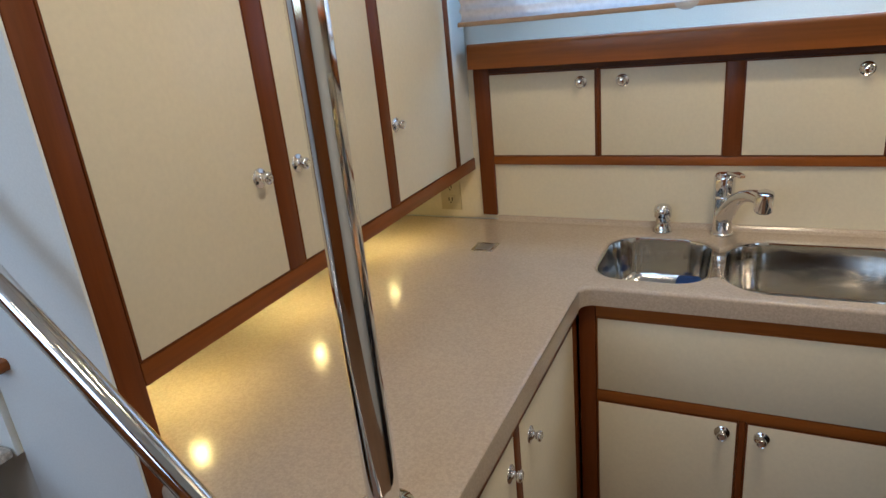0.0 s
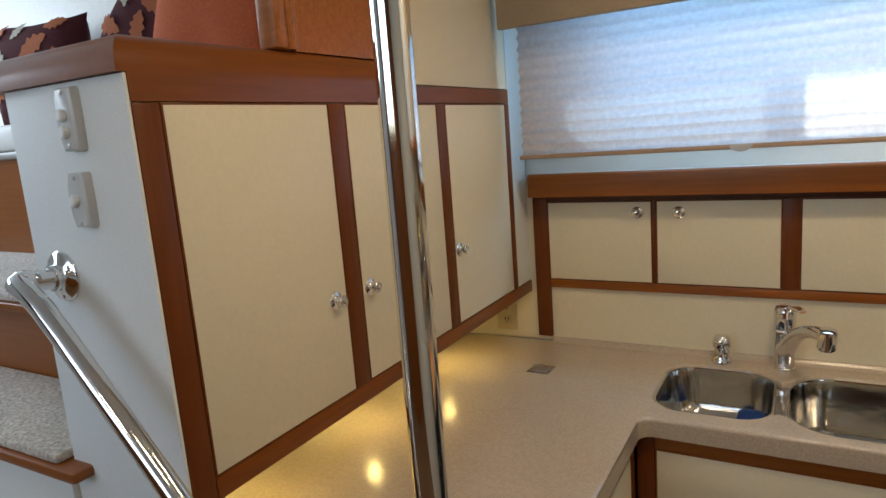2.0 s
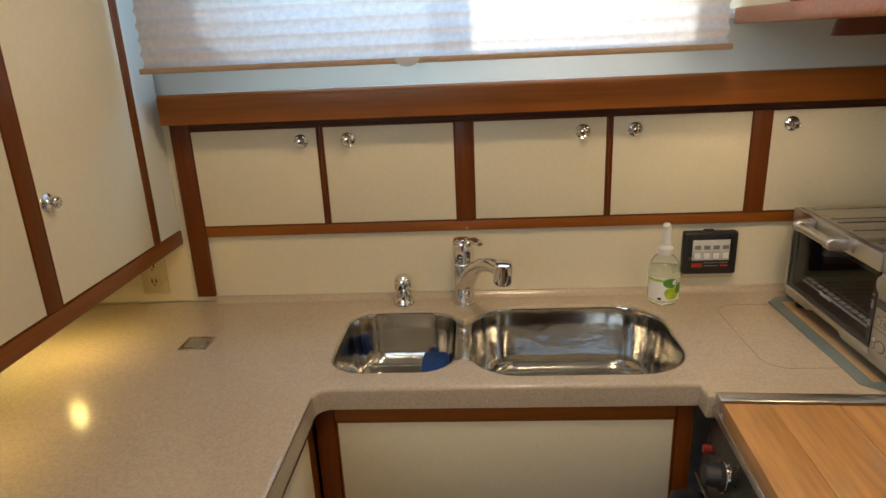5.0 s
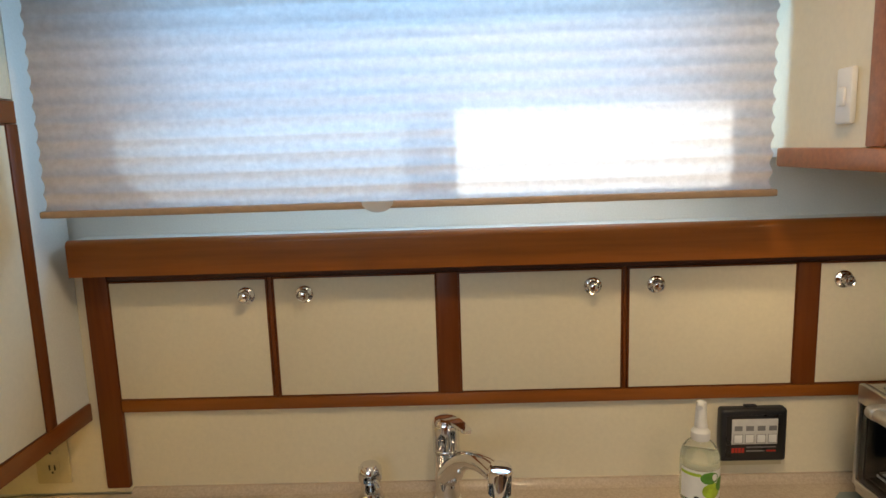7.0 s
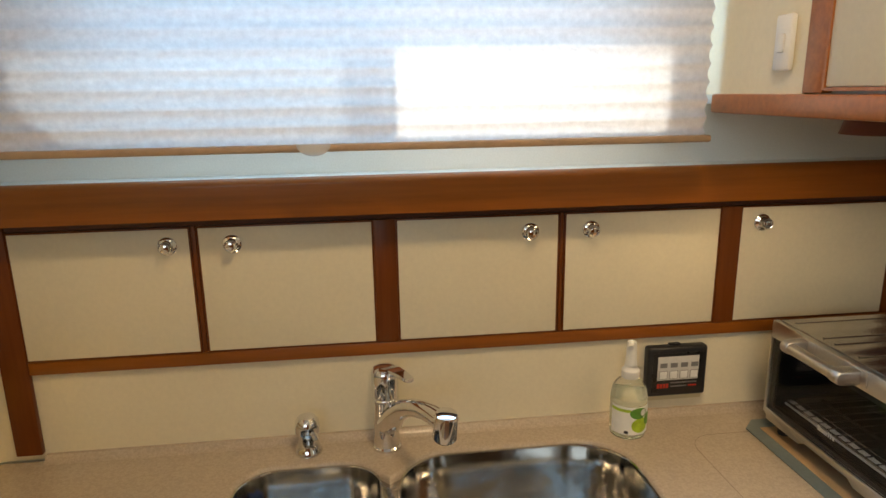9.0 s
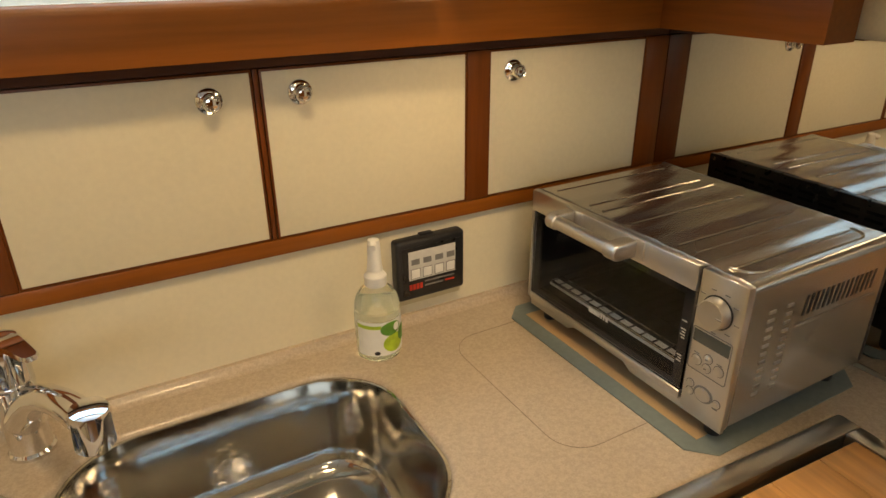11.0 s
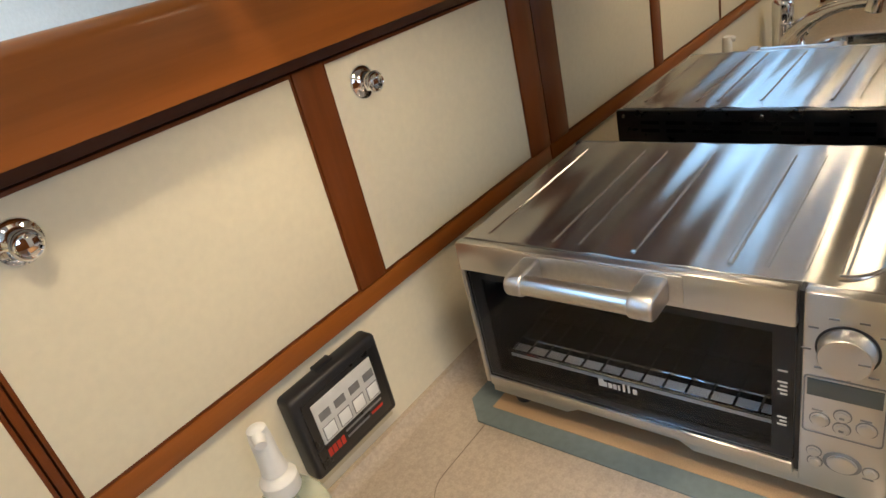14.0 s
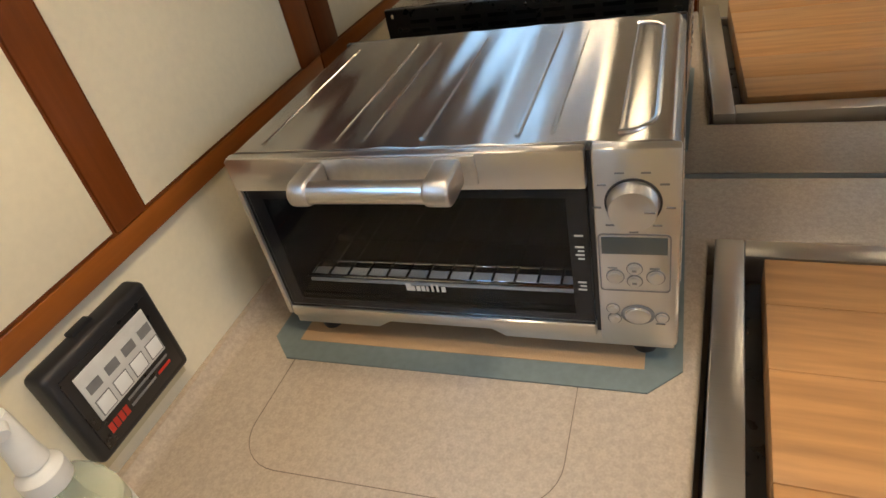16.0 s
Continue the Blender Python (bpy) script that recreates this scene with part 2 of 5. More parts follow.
# ---------------------------------------------------------------- mesh helpers
def box(bm, x0, x1, y0, y1, z0, z1, bevel=0.0, segments=2):
    """A box with rounded edges, added to bm."""
    tmp = bmesh.new()
    bmesh.ops.create_cube(tmp, size=1)
    for v in tmp.verts:
        v.co = Vector(((x0 + x1) / 2 + v.co.x * (x1 - x0), (y0 + y1) / 2 + v.co.y * (y1 - y0), (z0 + z1) / 2 + v.co.z * (z1 - z0)))
    if bevel:
        bmesh.ops.bevel(tmp, geom=tmp.edges[:], offset=bevel, segments=segments, affect="EDGES", profile=0.5)
    return merge(bm, tmp)


def merge(bm, tmp):
    me = bpy.data.meshes.new("tmp")
    tmp.to_mesh(me)
    tmp.free()
    bm.from_mesh(me)
    bpy.data.meshes.remove(me)
    return bm


def lathe(bm, profile, place, axis=(0, 0, 1), steps=24, cap=True):
    """Turns (radius, height) pairs about an axis through place."""
    q = Vector((0, 0, 1)).rotation_difference(Vector(axis).normalized())
    rings = []
    for r, h in profile:
        rings.append([bm.verts.new(Vector(place) + q @ Vector((r * math.cos(a), r * math.sin(a), h)))
                      for a in (2 * math.pi * i / steps for i in range(steps))])
    for a, b in zip(rings, rings[1:]):
        for i in range(steps):
            bm.faces.new((a[i], a[(i + 1) % steps], b[(i + 1) % steps], b[i]))
    if cap:
        bm.faces.new(rings[0][::-1])
        bm.faces.new(rings[-1])
    return bm


def tube(bm, path, radius, steps=16):
    """A round bar along a list of places; radius may be a list."""
    pts = [Vector(p) for p in path]
    radii = radius if isinstance(radius, (list, tuple)) else [radius] * len(pts)
    rings, side = [], None
    for i, p in enumerate(pts):
        d = (pts[min(i + 1, len(pts) - 1)] - pts[max(i - 1, 0)]).normalized()
        if side is None:
            side = d.orthogonal().normalized()
        side = (side - d * side.dot(d)).normalized()
        up = d.cross(side)
        rings.append([bm.verts.new(p + radii[i] * (side * math.cos(a) + up * math.sin(a)))
                      for a in (2 * math.pi * k / steps for k in range(steps))])
    for a, b in zip(rings, rings[1:]):
        for k in range(steps):
            bm.faces.new((a[k], a[(k + 1) % steps], b[(k + 1) % steps], b[k]))
    bm.faces.new(rings[0][::-1])
    bm.faces.new(rings[-1])
    return bm


def arc(cx, cy, r, a0, a1, n=8):
    return [(cx + r * math.cos(radians(a0 + (a1 - a0) * i / n)), cy + r * math.sin(radians(a0 + (a1 - a0) * i / n))) for i in range(n + 1)]


def rounded_rect(x0, x1, y0, y1, r, n=8):
    return arc(x1 - r, y0 + r, r, -90, 0, n) + arc(x1 - r, y1 - r, r, 0, 90, n) + arc(x0 + r, y1 - r, r, 90, 180, n) + arc(x0 + r, y0 + r, r, 180, 270, n)


def prism(bm, outline, to_place, depth):
    """Extrudes a flat outline; to_place maps (u, v, w) to the world, w runs from 0 to depth."""
    a = [bm.verts.new(to_place(u, v, 0)) for u, v in outline]
    b = [bm.verts.new(to_place(u, v, depth)) for u, v in outline]
    bm.faces.new(a[::-1])
    bm.faces.new(b)
    n = len(a)
    for i in range(n):
        bm.faces.new((a[i], a[(i + 1) % n], b[(i + 1) % n], b[i]))
    return bm


def sheet_with_holes(bm, outer, holes, z_top, z_low):
    """A slab seen from above with cut-outs."""
    tmp = bmesh.new()
    edges = []
    for loop in (outer, *holes):
        vs = [tmp.verts.new((x, y, z_top)) for x, y in loop]
        edges += [tmp.edges.new((vs[i], vs[(i + 1) % len(vs)])) for i in range(len(vs))]
    bmesh.ops.triangle_fill(tmp, edges=edges, use_beauty=True, use_dissolve=False, normal=(0, 0, 1))
    res = bmesh.ops.extrude_face_region(tmp, geom=tmp.faces[:])
    for v in res["geom"]:
        if isinstance(v, bmesh.types.BMVert):
            v.co.z = z_low
    bmesh.ops.recalc_face_normals(tmp, faces=tmp.faces[:])
    return merge(bm, tmp)


def home(ob):
    """Where the origin of a thing or part lies in the world."""
    p = Vector((0, 0, 0))
    while ob:
        p += ob.location
        ob = ob.parent
    return p


def part(name, bm, mat, parent, label="", smooth=True, angle=35):
    """Links a bmesh, given in world places, as one mesh under a thing or a part."""
    base = home(parent) if parent else Vector((0, 0, 0))
    bmesh.ops.recalc_face_normals(bm, faces=bm.faces[:])
    bmesh.ops.translate(bm, verts=bm.verts[:], vec=-base)
    me = bpy.data.meshes.new(name)
    bm.to_mesh(me)
    bm.free()
    me.materials.append(mat)
    if smooth:
        me.polygons.foreach_set("use_smooth", [True] * len(me.polygons))
        me.set_sharp_from_angle(angle=radians(angle))
    ob = new(name, me)
    ob.parent = parent
    if label:
        tagged(ob, label)
    return ob


def thing(name, base, label, category, group="", kind=""):
    ob = new(name)
    ob.location = base
    ob.empty_display_size = 0.05
    return tagged(ob, label, category, group, kind)


def structure(name, bm, mat, label=""):
    ob = part(name, bm, mat, None)
    return tagged(ob, label or name.replace("_", " "), "", "", "structure")


def B(*a, **k):
    return box(bmesh.new(), *a, **k)


def boxes(*rows, bevel=0.0):
    bm = bmesh.new()
    for r in rows:
        box(bm, *r, bevel=bevel)
    return bm


def written(name, text, mat, parent, size, m, label=""):
    """Built-in letters as a flat mesh."""
    cu = bpy.data.curves.new(name, "FONT")
    cu.body, cu.size, cu.extrude, cu.align_x, cu.align_y = text, size, 0.0002, "CENTER", "CENTER"
    tmp = bpy.data.objects.new(name, cu)
    me = bpy.data.meshes.new_from_object(tmp)
    bpy.data.objects.remove(tmp)
    bpy.data.curves.remove(cu)
    bm = bmesh.new()
    bm.from_mesh(me)
    bpy.data.meshes.remove(me)
    bmesh.ops.transform(bm, matrix=m, verts=bm.verts[:])
    return part(name, bm, mat, parent, label, smooth=False)

# ---------------------------------------------------------------- large structure
EAST = 1.300
structure("floor", B(-2.7, 1.45, -1.7, 2.46, -0.05, 0.0), FLOORING, "varnished teak cabin sole")
structure("ceiling", B(-2.7, 1.45, -1.7, 2.46, 2.5, 2.56), WHITE_WALL, "white vinyl cabin ceiling")
# window wall with its opening
WX0, WX1, WZ0, WZ1 = -0.36, 0.70, 1.555, 1.93
wall_bm = boxes((-2.7, 1.45, 2.30, 2.36, -0.05, WZ0), (-2.7, 1.45, 2.30, 2.36, WZ1, 2.5),
                              (-2.7, WX0, 2.30, 2.36, WZ0, WZ1), (WX1, 1.45, 2.30, 2.36, WZ0, WZ1))
# rounded lower corners of the opening
for cx, sx, r in ((WX0, 1, 0.13), (WX1, -1, 0.05)):
    prism(wall_bm, [(cx, WZ0)] + [(cx + sx * (r - r * math.sin(radians(a))), WZ0 + r - r * math.cos(radians(a))) for a in range(0, 91, 10)], lambda u, v, w: (u, 2.302 + w, v), 0.012)
structure("wall_north", wall_bm, WHITE_WALL, "white cabin side wall")
structure("wall_east", B(EAST + 0.014, 1.40, -1.7, 2.30, 0.0, 2.5), CREAM_WALL, "cream bulkhead behind the mirror")
# unseen aft wall, made dark cherry to cut fill and darken reflections
structure("wall_south", boxes((-2.7, 1.30, -1.70, -1.60, 0.0, 1.6), (-2.7, 1.30, -1.70, -1.60, 2.45, 2.5),
                              (-2.7, -1.9, -1.70, -1.60, 1.6, 2.45), (0.1, 1.30, -1.70, -1.60, 1.6, 2.45)), WOOD_X, "unseen aft bulkhead with wide window, cherry added to cut fill")
structure("wall_west", boxes((-2.7, -2.6, -1.60, 2.30, 0.0, 1.8), (-2.7, -2.6, -1.60, 2.30, 2.4, 2.5),
                             (-2.7, -2.6, -1.60, 0.2, 1.8, 2.4), (-2.7, -2.6, 1.6, 2.30, 1.8, 2.4)), WHITE_WALL, "white saloon wall with window")
# galley window: frame, mullion and panes
win = thing("window_1", ((WX0 + WX1) / 2, 2.33, WZ0), "cabin window with white frame behind a blind", "window", kind="structure")
part("window_frame", boxes((WX0, WX1, 2.315, 2.345, WZ0, WZ0 + 0.012), (WX0, WX1, 2.315, 2.345, WZ1 - 0.012, WZ1),
                           (WX0, WX0 + 0.012, 2.315, 2.345, WZ0 + 0.012, WZ1 - 0.012), (WX1 - 0.012, WX1, 2.315, 2.345, WZ0 + 0.012, WZ1 - 0.012), bevel=0.002), WHITE_PLASTIC, win)
part("mullion", B(0.145, 0.229, 2.312, 2.348, WZ0 + 0.012, WZ1 - 0.012, bevel=0.004), WHITE_PLASTIC, win)
# left pane gets the added tint that dims its sun patch
for a, b in ((WX0 + 0.012, 0.145), (0.229, WX1 - 0.012)):
    pane = part("pane", B(a, b, 2.328, 2.332, WZ0 + 0.012, WZ1 - 0.012), SUN_DIMMER if a < 0 else GLASS, win)
    pane.visible_shadow = a < 0
# unseen overhang added outside, which shades the upper half of the window
structure("deck_overhang", boxes((-3.0, 3.0, 2.36, 2.75, 1.86, 2.40)), WHITE_PLASTIC, "unseen white overhang added outside to shade the window")
structure("water", B(-300, 300, 3.0, 600, -1.2, -1.0), material("sea", (0.10, 0.16, 0.20), 0.2, amount=0.2, scale=0.5, bump=0.3), "calm harbour water")

# shelf above the sink-wall lockers, with its cherry nosing
structure("window_shelf", B(-0.508, EAST, 2.2355, 2.30, 1.405, 1.434), WHITE_WALL, "white shelf top under the window")


def nose_profile(front, back, z0, z1, r):
    """Cross-section of a nosing: round at the top front edge."""
    return [(back, z0), (front, z0)] + [(front + r - r * math.cos(radians(a)), z1 - r + r * math.sin(radians(a))) for a in range(0, 91, 15)] + [(back, z1)]


nosing = thing("shelf_nosing", (0.4, 2.24, 1.37), "varnished cherry shelf nosing with rounded top", "shelf edge", kind="structure")
bm = prism(bmesh.new(), nose_profile(2.221, 2.2352, 1.367, 1.436, 0.012), lambda u, v, w: (-0.505 + w, u, v), EAST + 0.505)
part("front_nosing", bm, WOOD_X, nosing)
bm = prism(bmesh.new(), [(-u, v) for u, v in nose_profile(-1.285, -1.215, 1.367, 1.436, 0.012)], lambda u, v, w: (2.502 - u, 1.932 + w, v), 0.288)
part("side_nosing", bm, SHADED_WOOD_Y, nosing)

# mirror at the end of the counter
mirror = thing("wall_mirror", (EAST, 1.7, 0.92), "large wall mirror at the end of the counter", "mirror")
bm = bmesh.new()
prism(bm, [(1.2815, 0.9), (1.3045, 2.2995), (1.3085, 2.2995), (1.2855, 0.9)], lambda u, v, w: (u, v, 0.902 + w), 0.468)
part("mirror_pane", bm, MIRROR, mirror, smooth=False)

# ---------------------------------------------------------------- lockers on the sink wall
FACE = 2.28
locker = thing("wall_locker", (0.4, 2.29, 1.08), "row of cream lockers framed in cherry above the sink", "cabinet")
part("back_panel", B(-0.86, 1.3038, 2.287, 2.299, 0.90, 1.40), LAMINATE, locker, "cream laminate splash panel")
part("lower_rail", B(-0.465, 1.3036, FACE - 0.004, 2.287, 1.077, 1.102, bevel=0.002), WOOD_X, locker)
# rail is coloured dark to stand for the shelf's shade
part("upper_rail", B(-0.465, 1.3036, FACE - 0.004, 2.287, 1.348, 1.40, bevel=0.002), DARK_SHADE_WOOD, locker, "cherry rail under the shelf, shade put into its colour")
# stiles take the shade-darkened copy of the rails' cherry
for a, b, z in ((-0.513, -0.466, 0.915), (0.177, 0.219, 1.103), (0.868, 0.909, 1.103), (1.248, 1.3036, 1.103)):
    part("stile", B(a, b, FACE - 0.006, 2.287, z, 1.40 if z < 1 else 1.347, bevel=0.002), SHADED_WOOD_Z, locker)
# dark sheet behind the doors puts shade into their gaps
part("frame_back", B(-0.50, EAST - 0.003, 2.2852, 2.2872, 1.09, 1.36), DARK_SHADE_WOOD, locker)
for a, b in ((-0.1515, -0.1435), (0.5375, 0.5445)):
    part("divider", B(a, b, FACE - 0.003, 2.287, 1.103, 1.347, bevel=0.001), SHADED_WOOD_Z, locker)


def knob_mesh():
    """Turned chrome knob pointing along +w, made at the origin along -y."""
    bm = bmesh.new()
    lathe(bm, [(0.0175, 0.0), (0.0175, 0.0018), (0.0165, 0.0030), (0.0120, 0.0040), (0.0075, 0.0070), (0.0062, 0.0110), (0.0066, 0.0125), (0.0090, 0.0145),
               (0.0110, 0.0172), (0.0115, 0.0195), (0.0108, 0.0218), (0.0090, 0.0233), (0.0080, 0.0227), (0.0055, 0.0236), (0.001, 0.0240)], (0, 0, 0), (0, -1, 0), 28)
    bmesh.ops.recalc_face_normals(bm, faces=bm.faces[:])
    me = bpy.data.meshes.new("knob")
    bm.to_mesh(me)
    bm.free()
    me.materials.append(CHROME)
    me.polygons.foreach_set("use_smooth", [True] * len(me.polygons))
    me.set_sharp_from_angle(angle=radians(50))
    return me


KNOB = knob_mesh()


def panel_door(cab, x0, x1, y0, y1, z0, z1, normal, label):
    """Cherry-edged slab with a laminate face, facing -y or +x."""
    if normal == "y":
        d = part("door", B(x0, x1, y0, y1, z0, z1, bevel=0.001), SHADED_WOOD_Z, cab, label)
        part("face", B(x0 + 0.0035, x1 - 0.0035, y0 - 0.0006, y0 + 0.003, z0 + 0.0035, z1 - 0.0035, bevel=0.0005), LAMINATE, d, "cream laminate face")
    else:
        d = part("door", B(x0, x1, y0, y1, z0, z1, bevel=0.001), SHADED_WOOD_Z, cab, label)
        part("face", B(x1 - 0.003, x1 + 0.0006, y0 + 0.0035, y1 - 0.0035, z0 + 0.0035, z1 - 0.0035, bevel=0.0005), LAMINATE, d, "cream laminate face")
    return d



def add_knob(door, place, turn):
    k = new("knob", KNOB)
    k.parent = door
    k.location = Vector(place) - home(door)
    k.rotation_euler = (0, 0, radians(turn))
    return tagged(k, "round chrome knob")


def wall_door(a, b, knob_x):
    d = panel_door(locker, a - 0.0012, b + 0.0012, FACE - 0.0035, 2.2865, 1.1028, 1.3465, "y", "cream laminate door with cherry edge")
    add_knob(d, (knob_x, FACE - 0.004, 1.312), 0)


wall_door(-0.465, -0.154, -0.194)
wall_door(-0.141, 0.176, -0.080)
wall_door(0.220, 0.535, 0.478)
wall_door(0.547, 0.867, 0.599)
wall_door(0.910, 1.247, 0.955)

# ---------------------------------------------------------------- tall cabinet beside the steps
LX = -0.531
tall = thing("tall_cabinet", (-0.67, 1.6, 0.0), "tall cream cabinet framed in cherry with rounded top edge", "cabinet")
part("carcase", boxes((-0.81, LX - 0.0206, 0.962, 2.286, 1.062, 1.684)), LAMINATE, tall)
# dark sheet that colours the gaps round the tall doors as shade
part("frame_back", B(LX - 0.0205, LX - 0.0175, 1.0, 2.17, 1.08, 1.66), DARK_SHADE_WOOD, tall)
part("end_panel", B(-0.812, LX - 0.001, 0.9495, 0.9545, 0.0, 1.6855, bevel=0.001), WHITE_WALL, tall, "white end panel beside the steps")
part("corner_post", B(LX - 0.045, LX, 0.9548, 0.998, 0.0, 1.6485, bevel=0.004), SHADED_WOOD_Z, tall)
part("bottom_rail", B(LX - 0.022, LX, 0.998, 2.284, 1.060, 1.096, bevel=0.002), SHADED_WOOD_Y, tall)
part("top_rail", B(LX - 0.022, LX, 0.9548, 2.172, 1.649, 1.6865), SHADED_WOOD_Y, tall)
for a, b in ((1.351, 1.397), (1.748, 1.789), (2.145, 2.175)):
    part("stile", B(LX - 0.022, LX, a, b, 1.097, 1.648, bevel=0.002), SHADED_WOOD_Z, tall)
part("filler_panel", B(LX - 0.024, LX - 0.004, 2.176, 2.285, 1.097, 1.90), WHITE_WALL, tall, "narrow white panel beside the window")


def tall_door(a, b, ky):
    d = panel_door(tall, LX - 0.02, LX - 0.001, a - 0.0002, b + 0.0002, 1.0972, 1.6478, "x", "tall cream laminate door with cherry edge")
    add_knob(d, (LX - 0.001, ky, 1.287), 90)


tall_door(0.999, 1.350, 1.314)
tall_door(1.398, 1.747, 1.424)
tall_door(1.790, 2.144, 1.812)
# rounded cherry ledge round the top
bm = bmesh.new()
prof = nose_profile(0, 0.09, 1.6865, 1.740, 0.047)
rows = []
for u, v in prof:
    # mitred round the outer corner
    rows.append([bm.verts.new(p) for p in ((-0.86, 0.940 + u, v), (LX - u, 0.940 + u, v), (LX - u, 1.62, v))])
n = len(rows)
for i in range(n):
    a, b = rows[i], rows[(i + 1) % n]
    for j in range(2):
        bm.faces.new((a[j], a[j + 1], b[j + 1], b[j]))
bm.faces.new([r[0] for r in rows])
bm.faces.new([r[2] for r in rows][::-1])
part("ledge", bm, SHADED_WOOD_Y, tall, "thick cherry ledge with rounded nosing")
for i, (px, py) in enumerate(PUCKS):
    p = thing("puck_lamp", (px, py, 1.062), "lit halogen puck lamp under the tall cabinet", "lamp", "puck lamps under the tall cabinet")
    part("housing", lathe(bmesh.new(), [(0.036, 0.0), (0.036, -0.006), (0.031, -0.010), (0.026, -0.010), (0.026, -0.007)], (px, py, 1.0625)), CHROME, p)
    part("lens", lathe(bmesh.new(), [(0.010, 0.0), (0.010, -0.001), (0.006, -0.0022)], (px, py, 1.0545)), LAMP_GLOW, p)

# bulkhead above the tall cabinet
structure("bulkhead_cream", B(-0.60, LX - 0.006, 1.66, 2.295, 1.69, 2.5), CREAM_WALL, "cream vinyl bulkhead above the cabinet")
structure("bulkhead_cherry", B(-0.60, -0.562, 1.316, 1.659, 1.74, 2.5), LIGHT_CHERRY, "cherry bulkhead panel above the ledge")
bm = boxes((-0.590, -0.548, 1.255, 1.315, 1.7395, 2.5), bevel=0.008)
tube(bm, [(-0.550, 1.292, 1.7395), (-0.550, 1.292, 2.5)], 0.009, 10)
structure("door_post", bm, LIGHT_CHERRY, "moulded cherry post at the bulkhead")

# ---------------------------------------------------------------- base cabinets
base = thing("sink_cabinet", (0.26, 1.95, 0.0), "cream sink base cabinet framed in cherry", "cabinet")
BY = 1.84
part("carcase", boxes((-0.105, 0.63, BY + 0.02, 1.87, 0.0, 0.70), (-0.105, 0.63, BY + 0.02, 1.866, 0.70, 0.8525)), LAMINATE, base)
part("top_rail", B(-0.067, 0.599, BY - 0.002, BY + 0.02, 0.818, 0.8525, bevel=0.002), WOOD_X, base)
part("mid_rail", B(-0.067, 0.599, BY - 0.002, BY + 0.02, 0.588, 0.615, bevel=0.002), WOOD_X, base)
part("kick_board", B(-0.105, 0.63, BY + 0.005, BY + 0.02, 0.0, 0.12), DARK_SHADE_WOOD, base)
for a, b in ((-0.108, -0.068), (0.600, 0.632)):
    part("stile", B(a, b, BY - 0.003, BY + 0.02, 0.12, 0.8525, bevel=0.002), SHADED_WOOD_Z, base)
part("divider", B(0.256, 0.271, BY - 0.001, BY + 0.02, 0.12, 0.587, bevel=0.002), SHADED_WOOD_Z, base)
part("drawer_front", B(-0.066, 0.598, BY - 0.001, BY + 0.019, 0.616, 0.817, bevel=0.001), WOOD_X, base, "wide cream false drawer front")
part("face", B(-0.0625, 0.5945, BY - 0.0016, BY + 0.002, 0.6195, 0.8135, bevel=0.0005), LAMINATE, base.children[-1], "cream laminate face")
for a, b, k in ((-0.065, 0.254, 0.222), (0.273, 0.597, 0.305)):
    d = panel_door(base, a - 0.001, b + 0.001, BY - 0.001, BY + 0.019, 0.121, 0.5865, "y", "cream laminate door with cherry edge")
    add_knob(d, (k, BY - 0.001, 0.552), 0)

side = thing("side_cabinet", (-0.4, 1.4, 0.0), "cream base cabinet framed in cherry under the long counter", "cabinet")
part("carcase", B(-0.80, -0.135, 0.965, 1.86, 0.0, 0.8525), LAMINATE, side)
part("end_panel", B(-0.53, -0.112, 0.952, 0.965, 0.0, 0.8525), WHITE_WALL, side)
part("top_rail", B(-0.135, -0.112, 0.965, 1.836, 0.812, 0.8525, bevel=0.002), SHADED_WOOD_Y, side)
for a, b in ((0.966, 1.0), (1.365, 1.392), (1.80, 1.836)):
    part("stile", B(-0.135, -0.1125, a, b, 0.10, 0.811, bevel=0.002), SHADED_WOOD_Z, side)
for a, b, k in ((1.001, 1.364, 1.335), (1.393, 1.799, 1.455)):
    d = panel_door(side, -0.135, -0.1135, a, b, 0.101, 0.8105, "x", "cream laminate door with cherry edge")
    add_knob(d, (-0.1135, k, 0.745), 90)

# ---------------------------------------------------------------- worktop with cut-out for the sink
LBX0, LBX1, LBY0, LBY1 = -0.090, 0.172, 1.889, 2.194
RBX0, RBX1, RBY0, RBY1 = 0.202, 0.647, 1.869, 2.205


def sink_outline(grow=0.0):
    """Both bowls joined by a narrow waist."""
    g = grow
    rl, rr = 0.075, 0.105
    pts = [(0.187, 1.945 + 0.0 - g)]
    pts += arc(RBX0 + rr, RBY0 + rr, rr + g, 205, 270, 8) + arc(RBX1 - rr, RBY0 + rr, rr + g, -90, 0, 8)
    pts += arc(RBX1 - rr, RBY1 - rr, rr + g, 0, 90, 8) + arc(RBX0 + rr, RBY1 - rr, rr + g, 90, 155, 8)
    pts += [(0.187, 2.128 + g)]
    pts += arc(LBX1 - rl, LBY1 - rl, rl + g, 25, 90, 8) + arc(LBX0 + rl, LBY1 - rl, rl + g, 90, 180, 8)
    pts += arc(LBX0 + rl, LBY0 + rl, rl + g, 180, 270, 8) + arc(LBX1 - rl, LBY0 + rl, rl + g, 270, 335, 8)
    return pts


HX0, HX1, HY0, HY1 = 0.779, 0.985, 1.875, 2.186
worktop = thing("worktop", (0.2, 2.0, 0.845), "speckled beige solid-surface worktop with rounded edge", "countertop")
